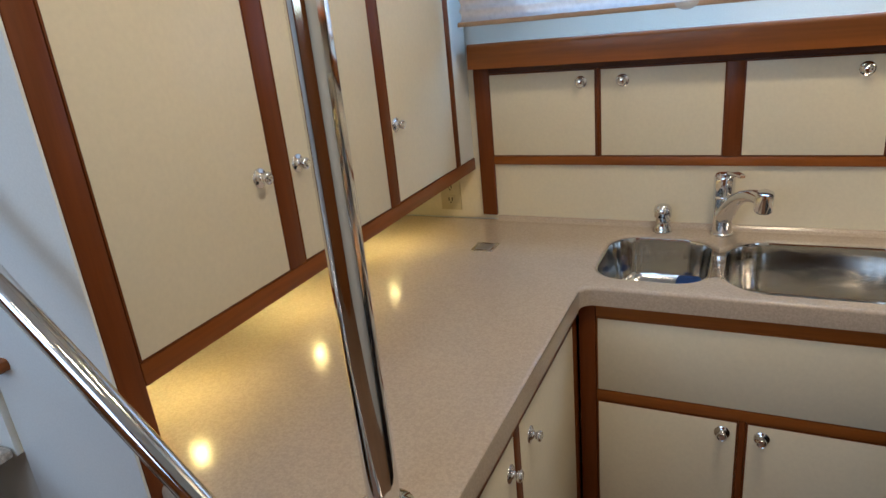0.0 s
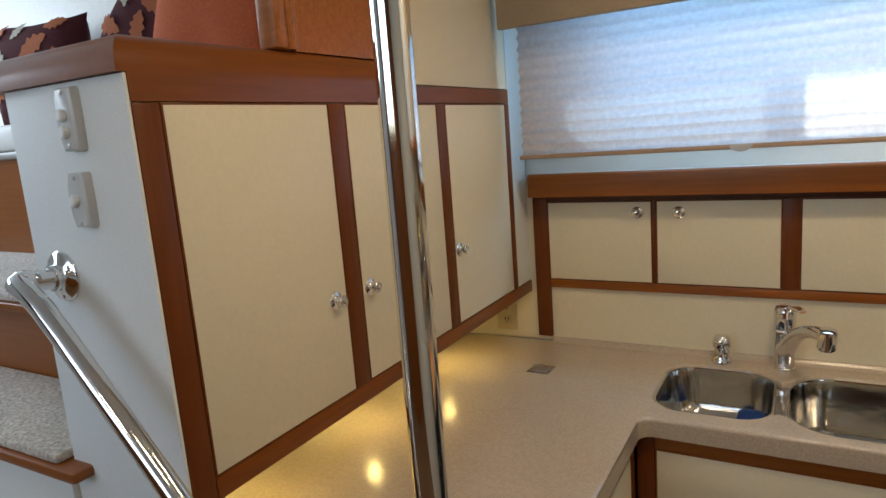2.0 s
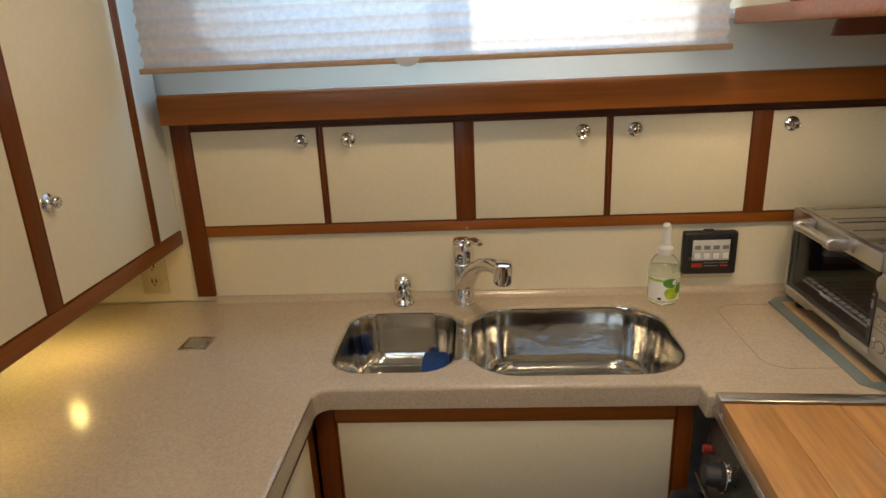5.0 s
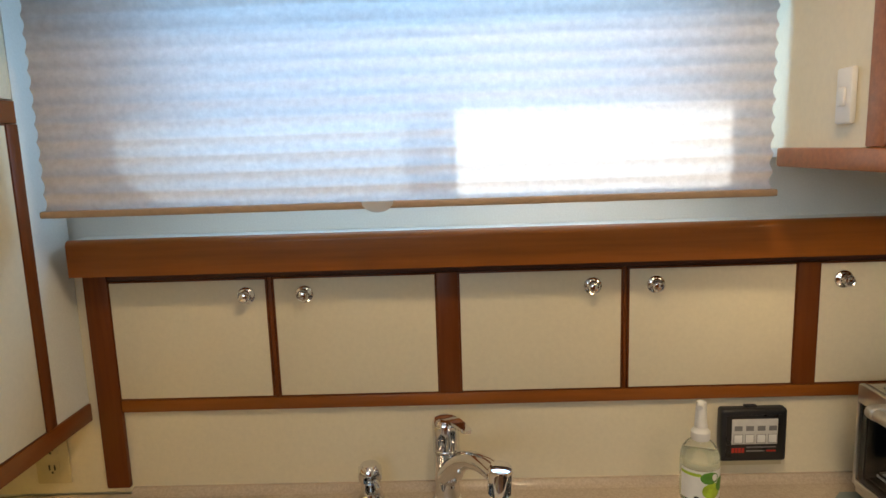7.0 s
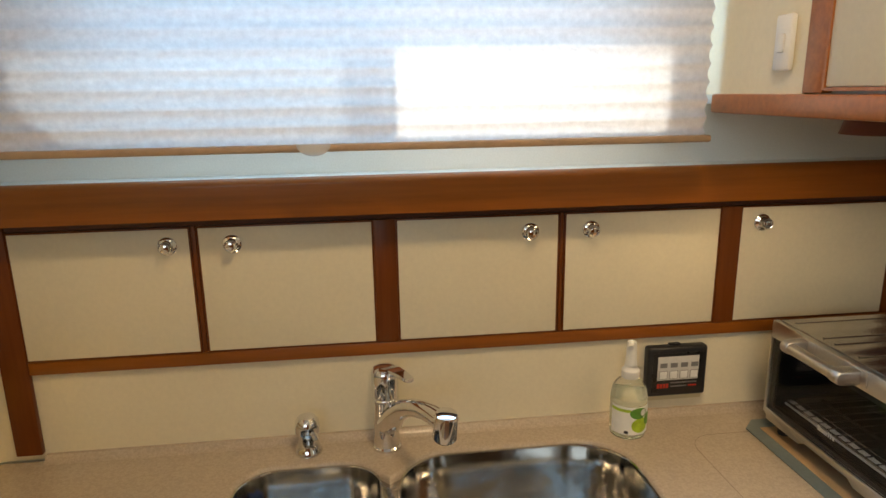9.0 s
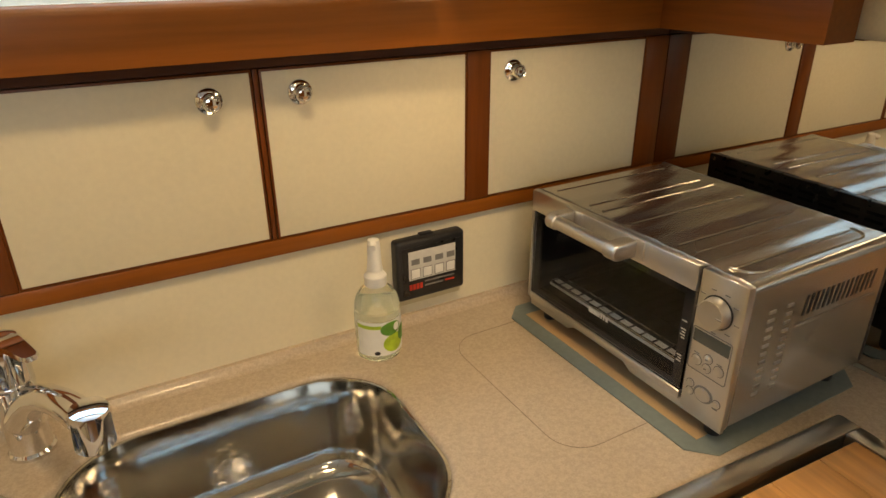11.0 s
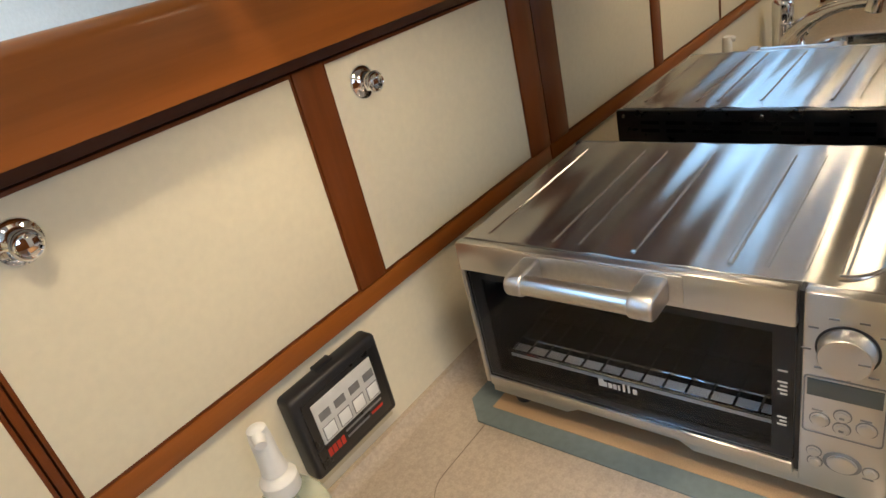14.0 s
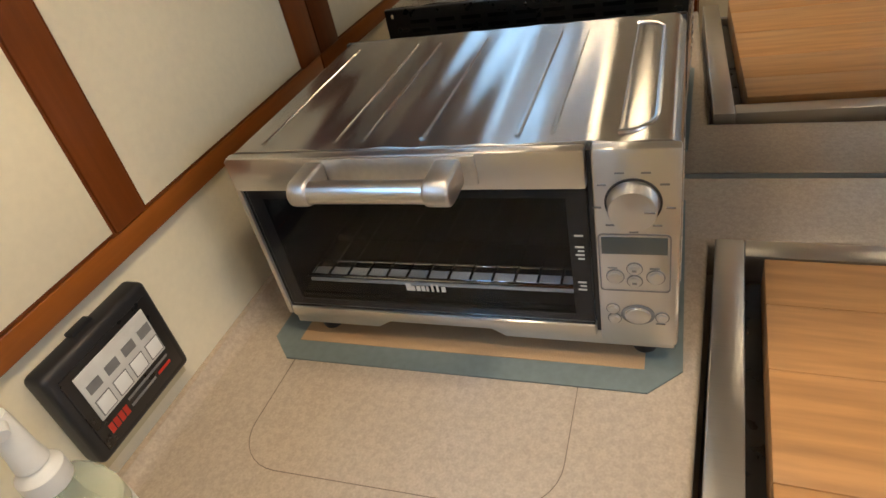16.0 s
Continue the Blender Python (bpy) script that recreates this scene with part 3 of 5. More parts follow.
outer = [(-0.86, 0.972), (-0.155, 0.972)] + arc(-0.155, 1.032, 0.06, -90, 0, 6) + [(-0.095, 1.795)] + \
    [(x, y) for x, y in arc(-0.065, 1.795, 0.03, 180, 90, 6)] + [(0.634, 1.825), (0.634, 1.785), (1.146, 1.757), (1.146, 1.30), (1.128, 0.95), (1.280, 0.95), (1.3025, 2.285), (-0.86, 2.285)]
bm = sheet_with_holes(bmesh.new(), outer, [sink_outline()], 0.90, 0.853)
rim = [e for e in bm.edges if all(abs(v.co.z - 0.90) < 1e-5 for v in e.verts) and e.calc_face_angle(0) > 1.0]
bmesh.ops.bevel(bm, geom=rim, offset=0.009, segments=4, affect="EDGES", profile=0.5)
part("slab", bm, STONE, worktop)
# coved upstand along the wall
bm = prism(bmesh.new(), [(2.2865, 0.9002), (2.262, 0.9002), (2.269, 0.902), (2.274, 0.906), (2.2765, 0.9095), (2.2785, 0.912), (2.2865, 0.912)],
           lambda u, v, w: (-0.463 + w, u, v), EAST - 0.003 + 0.463)
part("upstand", bm, STONE, worktop)
# flush cover cut into the worktop: a hairline joint
bm = bmesh.new()
loop = rounded_rect(HX0, HX1, HY0, HY1, 0.05, 8)
inner = rounded_rect(HX0 + 0.0008, HX1 - 0.0008, HY0 + 0.0008, HY1 - 0.0008, 0.0488, 8)
sheet_with_holes(bm, loop, [inner], 0.9004, 0.8992)
part("joint", bm, material("dark_joint", (0.20, 0.15, 0.11), 0.6, amount=0.2), worktop, "dark hairline joint of a cover")

sink = thing("kitchen_sink", (0.28, 2.03, 0.7), "polished steel double-bowl undermount sink", "sink")


def bowl(x0, x1, y0, y1, r, depth):
    bm = bmesh.new()
    rings = []
    for inset, z, rad in ((0.0008, 0.8935, r), (0.0040, 0.8935, r), (0.0052, 0.889, r), (0.008, 0.85, r), (0.016, 0.886 - depth + 0.04, r - 0.01), (0.022, 0.886 - depth + 0.018, r - 0.014),
                          (0.034, 0.886 - depth + 0.005, r - 0.022), (0.05, 0.886 - depth, r - 0.03)):
        rings.append([bm.verts.new((x, y, z)) for x, y in rounded_rect(x0 + inset, x1 - inset, y0 + inset, y1 - inset, max(0.02, rad), 8)])
    for a, b in zip(rings, rings[1:]):
        for i in range(len(a)):
            bm.faces.new((a[i], a[(i + 1) % len(a)], b[(i + 1) % len(b)], b[i]))
    cx, cy = (x0 + x1) / 2, (y0 + y1) / 2
    mid = [bm.verts.new((cx + (v.co.x - cx) * 0.3, cy + (v.co.y - cy) * 0.3, 0.886 - depth - 0.003)) for v in rings[-1]]
    for i in range(len(mid)):
        bm.faces.new((rings[-1][i], rings[-1][(i + 1) % len(mid)], mid[(i + 1) % len(mid)], mid[i]))
    bm.faces.new(mid)
    return bm


LB = (LBX0 - 0.001, 0.174, LBY0 - 0.001, LBY1 + 0.001)
RB = (0.201, RBX1 + 0.001, RBY0 - 0.001, RBY1 + 0.001)
part("rim_plate", sheet_with_holes(bmesh.new(), sink_outline(0.012), [rounded_rect(*LB, 0.075), rounded_rect(*RB, 0.105)], 0.8865, 0.8845), SINK_STEEL, sink)
part("small_bowl", bowl(*LB, 0.075, 0.12), SINK_STEEL, sink)
part("large_bowl", bowl(*RB, 0.105, 0.15), SINK_STEEL, sink)
for cx, cy, z in ((0.047, 2.032, 0.7635), (0.43, 2.06, 0.7335)):
    part("drain", lathe(bmesh.new(), [(0.040, 0.0), (0.040, 0.002), (0.034, 0.0035), (0.030, 0.001), (0.012, 0.0), (0.008, 0.006), (0.003, 0.007)], (cx, cy, z)), CHROME, sink)
sponge = tagged(part("sponge", boxes((0.084, 0.150, 2.050, 2.152, 0.7672, 0.813), bevel=0.014), material("blue_sponge", (0.009, 0.06, 0.27), 0.75, amount=0.3, scale=90, bump=0.4), None),
                "dark blue sponge standing in the small bowl", "sponge")

# small square steel plate let into the worktop
plate = thing("pop_up_outlet", (-0.415, 2.03, 0.90), "square steel cover plate let into the worktop", "outlet cover")
part("plate_frame", B(-0.447, -0.383, 1.998, 2.062, 0.8995, 0.9025, bevel=0.001), STEEL, plate)
part("plate_lid", B(-0.437, -0.393, 2.008, 2.052, 0.902, 0.9035, bevel=0.0006), DULL_STEEL, plate)

# ---------------------------------------------------------------- faucet, soap pump, bottle
faucet = thing("kitchen_faucet", (0.187, 2.236, 0.90), "chrome single-lever kitchen faucet", "faucet")
FX, FY = 0.187, 2.236
part("base_ring", lathe(bmesh.new(), [(0.028, 0.0005), (0.028, 0.005), (0.0255, 0.008)], (FX, FY, 0.90), steps=32), CHROME, faucet)
part("body", lathe(bmesh.new(), [(0.0250, 0.006), (0.0250, 0.098), (0.0262, 0.102), (0.0262, 0.107), (0.0250, 0.109), (0.0262, 0.112), (0.0265, 0.155), (0.025, 0.163),
                                 (0.021, 0.168), (0.012, 0.1705)], (FX, FY, 0.90), steps=32), CHROME, faucet)
bm = bmesh.new()
# long spout rising forwards over the large bowl
ux, uy = 0.375, -0.927
pts = [(FX + ux * d, FY + uy * d, z) for d, z in ((0.004, 0.952), (0.024, 0.968), (0.050, 0.994), (0.085, 1.020), (0.125, 1.040), (0.165, 1.053), (0.200, 1.060), (0.228, 1.063))]
tube(bm, pts, [0.0235, 0.0235, 0.0205, 0.0175, 0.0160, 0.0158, 0.0165, 0.0175], 20)
part("spout", bm, CHROME, faucet)
part("spray_head", lathe(bmesh.new(), [(0.010, 0.023), (0.0175, 0.021), (0.0195, 0.015), (0.0198, -0.024), (0.0175, -0.027), (0.014, -0.027), (0.013, -0.023)], (FX + ux * 0.240, FY + uy * 0.240, 1.062), (0.06, -0.15, 1), 24), CHROME, faucet)
# flat lever reaching forwards from the cap
bm = bmesh.new()
lever = [(0.0, 0.0, 0.019), (0.018, 0.006, 0.019), (0.045, 0.014, 0.016), (0.080, 0.019, 0.0125), (0.108, 0.021, 0.010), (0.114, 0.021, 0.006)]
rows = []
for d, rise, half in lever:
    cx, cy, cz = FX + ux * d, FY + uy * d, 1.066 + rise
    rows.append([bm.verts.new((cx - uy * a * half, cy + ux * a * half, cz + h)) for a, h in ((-1, -0.0015), (-0.8, 0.0025), (0.8, 0.0025), (1, -0.0015), (0.8, -0.004), (-0.8, -0.004))])
for a, b in zip(rows, rows[1:]):
    for k in range(6):
        bm.faces.new((a[k], a[(k + 1) % 6], b[(k + 1) % 6], b[k]))
bm.faces.new(rows[0][::-1])
bm.faces.new(rows[-1])
part("lever", bm, CHROME, faucet)

pump = thing("soap_dispenser", (0.035, 2.238, 0.90), "chrome soap dispenser beside the faucet", "soap dispenser")
part("collar", lathe(bmesh.new(), [(0.0265, 0.0005), (0.0265, 0.005), (0.0235, 0.010), (0.0205, 0.020), (0.0185, 0.034), (0.0185, 0.040)], (0.035, 2.238, 0.90)), CHROME, pump)
part("head", lathe(bmesh.new(), [(0.0185, 0.040), (0.0232, 0.044), (0.0240, 0.056), (0.0228, 0.068), (0.016, 0.076), (0.005, 0.0785)], (0.035, 2.238, 0.90)), CHROME, pump)
bm = tube(bmesh.new(), [(0.040, 2.230, 0.949), (0.050, 2.214, 0.947), (0.054, 2.206, 0.940)], [0.007, 0.006, 0.0055], 12)
part("nozzle", bm, CHROME, pump)

BX, BYY = 0.671, 2.219
bottle = thing("soap_bottle", (BX, BYY, 0.90), "clear hand-soap bottle with lime label and white pump", "soap bottle")
part("flask", lathe(bmesh.new(), [(0.030, 0.0005), (0.034, 0.003), (0.036, 0.010), (0.0365, 0.04), (0.0365, 0.075), (0.0355, 0.09), (0.032, 0.103), (0.025, 0.114), (0.0165, 0.121), (0.0145, 0.124), (0.0145, 0.132)],
                    (BX, BYY, 0.90), steps=36), BOTTLE, bottle, "clear plastic flask").visible_shadow = False
part("soap", lathe(bmesh.new(), [(0.029, 0.003), (0.033, 0.006), (0.0345, 0.012), (0.035, 0.04), (0.035, 0.084)], (BX, BYY, 0.90), steps=36), LIQUID, bottle, "pale green liquid").visible_shadow = False


def wrap(bm, a0, a1, z0, z1, r, shape=None, n=24):
    """A curved patch on the bottle."""
    if shape == "oval":
        am, zm, da, dz = radians((a0 + a1) / 2), (z0 + z1) / 2, radians((a1 - a0) / 2), (z1 - z0) / 2
        c = bm.verts.new((BX + r * math.cos(am), BYY + r * math.sin(am), 0.90 + zm))
        inner = None
        for k in (0.25, 0.5, 0.75, 1.0):
            ring = []
            for i in range(n):
                t = 2 * math.pi * i / n
                a = am + k * da * math.cos(t)
                ring.append(bm.verts.new((BX + r * math.cos(a), BYY + r * math.sin(a), 0.90 + zm + k * dz * math.sin(t))))
            for i in range(n):
                bm.faces.new((c, ring[i], ring[(i + 1) % n]) if inner is None else (inner[i], ring[i], ring[(i + 1) % n], inner[(i + 1) % n]))
            inner = ring
        return bm
    low, high = [], []
    for i in range(n + 1):
        a = radians(a0 + (a1 - a0) * i / n)
        low.append(bm.verts.new((BX + r * math.cos(a), BYY + r * math.sin(a), 0.90 + z0)))
        high.append(bm.verts.new((BX + r * math.cos(a), BYY + r * math.sin(a), 0.90 + z1)))
    for i in range(n):
        bm.faces.new((low[i], low[i + 1], high[i + 1], high[i]))
    return bm


label = part("label", wrap(bmesh.new(), 190, 335, 0.014, 0.073, 0.0369), PAPER, bottle, "white paper label")
part("green_band", wrap(bmesh.new(), 191, 255, 0.062, 0.068, 0.0372), LIME, label)
part("lime_picture", wrap(bmesh.new(), 258, 318, 0.018, 0.050, 0.0373, "oval"), LIME, label)
part("leaf_picture", wrap(bmesh.new(), 252, 308, 0.048, 0.072, 0.0374, "oval"), LEAF, label)
part("lime_slice", wrap(bmesh.new(), 300, 338, 0.030, 0.058, 0.0376, "oval"), LEAF, label)
part("badge", wrap(bmesh.new(), 286, 304, 0.054, 0.068, 0.0377, "oval"), PAPER, label)
part("dark_dot", wrap(bmesh.new(), 236, 250, 0.016, 0.023, 0.0377, "oval"), BLACK, label)
head = part("pump_collar", lathe(bmesh.new(), [(0.0165, 0.122), (0.0175, 0.124), (0.0175, 0.138), (0.0145, 0.142), (0.0085, 0.146), (0.008, 0.152)], (BX, BYY, 0.90)), WHITE_PLASTIC, bottle, "white plastic pump")
part("pump_stem", lathe(bmesh.new(), [(0.0085, 0.150), (0.0085, 0.182)], (BX, BYY, 0.90), steps=12), WHITE_PLASTIC, head)
bm = lathe(bmesh.new(), [(0.0125, 0.147), (0.0108, 0.160), (0.0100, 0.185), (0.0088, 0.196), (0.003, 0.199)], (BX, BYY, 0.90), steps=20)
tube(bm, [(BX - 0.001, BYY - 0.002, 1.090), (BX - 0.005, BYY - 0.008, 1.091), (BX - 0.008, BYY - 0.014, 1.089)], [0.007, 0.0065, 0.0055], 12)
part("pump_nozzle", bm, WHITE_PLASTIC, head)

# ---------------------------------------------------------------- four-key control box on the splash panel
PX0, PX1, PZ0, PZ1, PY = 0.728, 0.857, 0.950, 1.059, 2.262
panel = thing("switch_panel", ((PX0 + PX1) / 2, 2.286, PZ0), "black four-key control box on the splash panel", "control panel")
part("housing", B(PX0, PX1, PY, 2.2865, PZ0, PZ1, bevel=0.006, segments=3), BLACK, panel)
part("backplate", B(PX0 + 0.004, PX1 - 0.004, 2.272, 2.2868, PZ0 - 0.012, PZ0 + 0.001), CREAM_PLASTIC, panel)
part("bezel", B(PX0 + 0.010, PX1 - 0.010, PY - 0.0015, PY, PZ0 + 0.010, PZ1 - 0.012, bevel=0.0006), BLACK_IRON, panel)
key = part("keypad", B(PX0 + 0.020, PX1 - 0.020, PY - 0.0028, PY - 0.0014, PZ0 + 0.038, PZ1 - 0.019, bevel=0.0005), GREY_PLATE, panel, "pale grey keypad")
for i in range(4):
    cx = PX0 + 0.0325 + i * 0.0223
    part("key_button", boxes((cx - 0.0078, cx + 0.0078, PY - 0.0036, PY - 0.0027, PZ0 + 0.0415, PZ0 + 0.0575), bevel=0.0004), WHITE_PLASTIC, key)
    part("key_outline", boxes((cx - 0.0089, cx + 0.0089, PY - 0.0030, PY - 0.0026, PZ0 + 0.0404, PZ0 + 0.0586)), GREY_DARK, key)
    part("indicator", boxes((cx - 0.0076, cx + 0.0076, PY - 0.0032, PY - 0.0026, PZ0 + 0.066, PZ0 + 0.076)), GREY_DARK, key)
part("red_mark", boxes(*[(PX0 + 0.021 + i * 0.0065, PX0 + 0.026 + i * 0.0065, PY - 0.0022, PY - 0.0014, PZ0 + 0.020, PZ0 + 0.030) for i in range(4)]), RED_PRINT, panel)
part("red_line", boxes((PX1 - 0.040, PX1 - 0.022, PY - 0.0022, PY - 0.0014, PZ0 + 0.022, PZ0 + 0.025)), RED_PRINT, panel)
part("print_line", boxes((PX0 + 0.050, PX1 - 0.022, PY - 0.0021, PY - 0.0014, PZ0 + 0.030, PZ0 + 0.0325), (PX0 + 0.050, PX1 - 0.044, PY - 0.0021, PY - 0.0014, PZ0 + 0.022, PZ0 + 0.0245)), GREY_DARK, panel)
part("clip", B(PX0 + 0.050, PX0 + 0.074, PY + 0.012, PY + 0.022, PZ1 - 0.001, PZ1 + 0.003, bevel=0.001), BLACK, panel)

# ---------------------------------------------------------------- mat and toaster oven
OX0, OX1, OY0, OY1, OZ0, OZ1 = 0.944, 1.243, 1.788, 2.193, 0.939, 1.137
mat_ob = thing("baking_mat", (1.1, 2.0, 0.90), "grey-edged tan silicone mat under the toaster oven", "mat")
MX0, MX1, MY0, MY1 = 0.914, 1.262, 1.783, 2.226
ch = 0.03
octo = [(MX0 + ch, MY0), (MX1 - ch, MY0), (MX1, MY0 + ch), (MX1, MY1 - ch), (MX1 - ch, MY1), (MX0 + ch, MY1), (MX0, MY1 - ch), (MX0, MY0 + ch)]
part("border", sheet_with_holes(bmesh.new(), octo, [], 0.9022, 0.9004), MAT_EDGE, mat_ob, "grey silicone border")
part("centre", B(MX0 + 0.028, MX1 - 0.03, MY0 + 0.034, MY1 - 0.034, 0.9021, 0.9028), MAT_TAN, mat_ob, "woven tan centre")

oven = thing("toaster_oven", (1.1, 1.99, 0.90), "brushed steel countertop toaster oven with glass door", "toaster oven")
# shell: top with rounded shoulders, sides, dark back
CTRL = 1.858
DOOR_X = OX0
t = 0.006
bm = bmesh.new()
sec = [(OY0, OZ0)] + [(OY0 + 0.012 - 0.012 * math.cos(radians(a)), OZ1 - 0.012 + 0.012 * math.sin(radians(a))) for a in range(0, 91, 15)] + \
      [(y, OZ1 + 0.0010 * math.sin((y - OY0) * 2 * math.pi / 0.057) * math.sin((y - OY0) * 2 * math.pi / 0.19)) for y in np.linspace(OY0 + 0.02, OY1 - 0.02, 60)] + \
      [(OY1 - 0.012 + 0.012 * math.sin(radians(a)), OZ1 - 0.012 + 0.012 * math.cos(radians(a))) for a in range(0, 91, 15)] + [(OY1, OZ0)]
inner = [(OY1 - t, OZ0), (OY1 - t, OZ1 - t - 0.004), (OY0 + t, OZ1 - t - 0.004), (OY0 + t, OZ0)]
ring = sec + inner
prism(bm, ring, lambda u, v, w: (OX0 + 0.012 + w, u, v), OX1 - OX0 - 0.020)
shell = part("shell", bm, STEEL, oven, "brushed steel wrap-round casing")
# raised ribs on the top
for i, y in enumerate((2.162, 2.085, 2.057, 2.000, 1.944, 1.916, 1.887, 1.859, 1.833)):
    bm = bmesh.new()
    x0, x1 = OX0 + 0.026, OX1 - 0.037
    prism(bm, [(-0.0026, 0), (-0.0011, 0.0014), (0.0011, 0.0014), (0.0026, 0)], lambda u, v, w, y=y: (x0 + w, y + u, OZ1 - 0.0002 + v), x1 - x0)
    part("rib", bm, STEEL, shell)
bm = bmesh.new()
tube(bm, [(x, y, OZ1 - 0.0008) for x, y in arc(OX0 + 0.054, 1.836, 0.028, 270, 180, 6)][::-1] + [(x, y, OZ1 - 0.0008) for x, y in arc(OX1 - 0.055, 1.836, 0.028, 270, 360, 6)], 0.0028, 8)
part("edge_rib", bm, STEEL, shell)
back = part("back_panel", B(OX1 - 0.010, OX1, OY0 - 0.001, OY1 + 0.001, OZ0 + 0.002, OZ1 - 0.001, bevel=0.003), BLACK_IRON, oven, "black enamelled back panel")
for row in range(2):
    for i in range(9):
        y = OY0 + 0.035 + i * 0.038
        part("vent_slot", B(OX1 - 0.001, OX1 + 0.0008, y, y + 0.028, OZ1 - 0.022 - row * 0.012, OZ1 - 0.017 - row * 0.012), INNER, back)
for y in (OY0 + 0.012, OY0 + 0.2, OY1 - 0.012):
    part("screw", lathe(bmesh.new(), [(0.003, 0), (0.003, 0.001), (0.0015, 0.0016)], (OX1, y, OZ1 - 0.010), (1, 0, 0), 10), CHROME, back)
# side louvres beside the controls: two ladders and a row of slots over a pressed crease
for x in (0.990, 1.024):
    for i in range(11):
        part("louvre", B(x, x + 0.012, OY0 - 0.0012, OY0 + 0.001, 0.972 + i * 0.0118, 0.9765 + i * 0.0118, bevel=0.0006), STEEL_Y, shell)
for i in range(15):
    bm = bmesh.new()
    prism(bm, [(0.0, 0.0), (0.0045, 0.0), (0.0085, 0.028), (0.004, 0.028)], lambda u, v, w, i=i: (1.058 + i * 0.0104 + u, OY0 - 0.0005 + w, 1.069 + v), 0.001)
    part("louvre_slot", bm, BLACK_IRON, shell)
part("crease", B(1.050, 1.222, OY0 - 0.0016, OY0 + 0.001, 1.055, 1.0595, bevel=0.0007), STEEL, shell)
# chamber behind the glass
cav = part("chamber", boxes((OX1 - 0.016, OX1 - 0.012, CTRL + 0.004, OY1 - 0.008, OZ0 + 0.012, OZ1 - 0.014), (OX0 + 0.02, OX1 - 0.016, CTRL + 0.002, CTRL + 0.005, OZ0 + 0.012, OZ1 - 0.014),
                            (OX0 + 0.02, OX1 - 0.016, OY1 - 0.011, OY1 - 0.007, OZ0 + 0.012, OZ1 - 0.014), (OX0 + 0.02, OX1 - 0.016, CTRL + 0.005, OY1 - 0.011, OZ0 + 0.010, OZ0 + 0.014),
                            (OX0 + 0.02, OX1 - 0.016, CTRL + 0.005, OY1 - 0.011, OZ1 - 0.016, OZ1 - 0.012)), INNER, oven, "dark steel oven chamber")
RZ = 0.971
bm = bmesh.new()
tube(bm, [(OX0 + 0.034, CTRL + 0.012, RZ), (OX0 + 0.034, OY1 - 0.018, RZ)], 0.0022, 8)
tube(bm, [(OX0 + 0.060, CTRL + 0.012, RZ), (OX0 + 0.060, OY1 - 0.018, RZ)], 0.0015, 8)
n = 13
rear = bmesh.new()
tube(rear, [(OX1 - 0.03, CTRL + 0.012, RZ), (OX1 - 0.03, OY1 - 0.018, RZ)], 0.0022, 8)
for i in range(n + 1):
    y = CTRL + 0.014 + (OY1 - 0.020 - CTRL - 0.014) * i / n
    tube(bm, [(OX0 + 0.034, y, RZ), (OX0 + 0.062, y, RZ)], 0.0016, 6)
    tube(rear, [(OX0 + 0.062, y, RZ), (OX1 - 0.03, y, RZ)], 0.0014, 6)
rack = part("wire_rack", bm, CHROME, oven, "chrome wire rack")
# rear wires are coloured near-black to stand for the dim chamber
part("rear_wires", rear, INNER, rack, "rear rack wires, coloured black for the chamber's shade")
# white strip paints in the light reflected by the tray's front
part("tray_lip", B(OX0 + 0.034, OX0 + 0.054, CTRL + 0.014, OY1 - 0.020, RZ - 0.008, RZ - 0.004), WHITE_PLASTIC, oven, "front strip of aluminium tray, white for the light it reflects")
# tray and element take the same colour, with the chamber's shade in it
part("crumb_tray", B(OX0 + 0.024, OX1 - 0.02, CTRL + 0.008, OY1 - 0.014, OZ0 + 0.015, OZ0 + 0.018), INNER, oven)
part("heating_element", tube(bmesh.new(), [(OX0 + 0.12, CTRL + 0.010, OZ0 + 0.020), (OX0 + 0.12, OY1 - 0.014, OZ0 + 0.020)], 0.0045, 10), INNER, oven)
# door
door = part("door", B(OX0, OX0 + 0.012, CTRL + 0.001, OY1 - 0.001, 1.100, OZ1 - 0.001, bevel=0.003), STEEL_Y, oven, "steel door head")
part("door_foot", B(OX0 + 0.001, OX0 + 0.013, CTRL + 0.001, OY1 - 0.004, OZ0 - 0.002, OZ0 + 0.012, bevel=0.003), STEEL_Y, door)
pane_ob = part("glass", B(OX0 + 0.003, OX0 + 0.008, CTRL + 0.002, OY1 - 0.006, OZ0 + 0.0125, 1.0995), OVEN_GLASS, door, "tinted glass pane")
pane_ob.visible_shadow = False
part("glass_border", boxes((OX0 + 0.0085, OX0 + 0.010, CTRL + 0.002, CTRL + 0.020, OZ0 + 0.013, 1.099), (OX0 + 0.0085, OX0 + 0.010, OY1 - 0.020, OY1 - 0.006, OZ0 + 0.013, 1.099),
                           (OX0 + 0.0085, OX0 + 0.010, CTRL + 0.020, OY1 - 0.020, OZ0 + 0.013, OZ0 + 0.020), (OX0 + 0.0085, OX0 + 0.010, CTRL + 0.020, OY1 - 0.020, 1.088, 1.099)), BLACK, door, "black printed border")
part("side_frame", B(OX0 + 0.001, OX0 + 0.014, OY1 - 0.0045, OY1 + 0.0005, OZ0 + 0.002, OZ1 - 0.004, bevel=0.001), STEEL_Y, door)
handle = part("handle", tube(bmesh.new(), [(OX0 - 0.034, 1.978, 1.121), (OX0 - 0.034, 2.086, 1.121)], 0.0100, 28), BAR_STEEL, door, "round brushed steel handle")
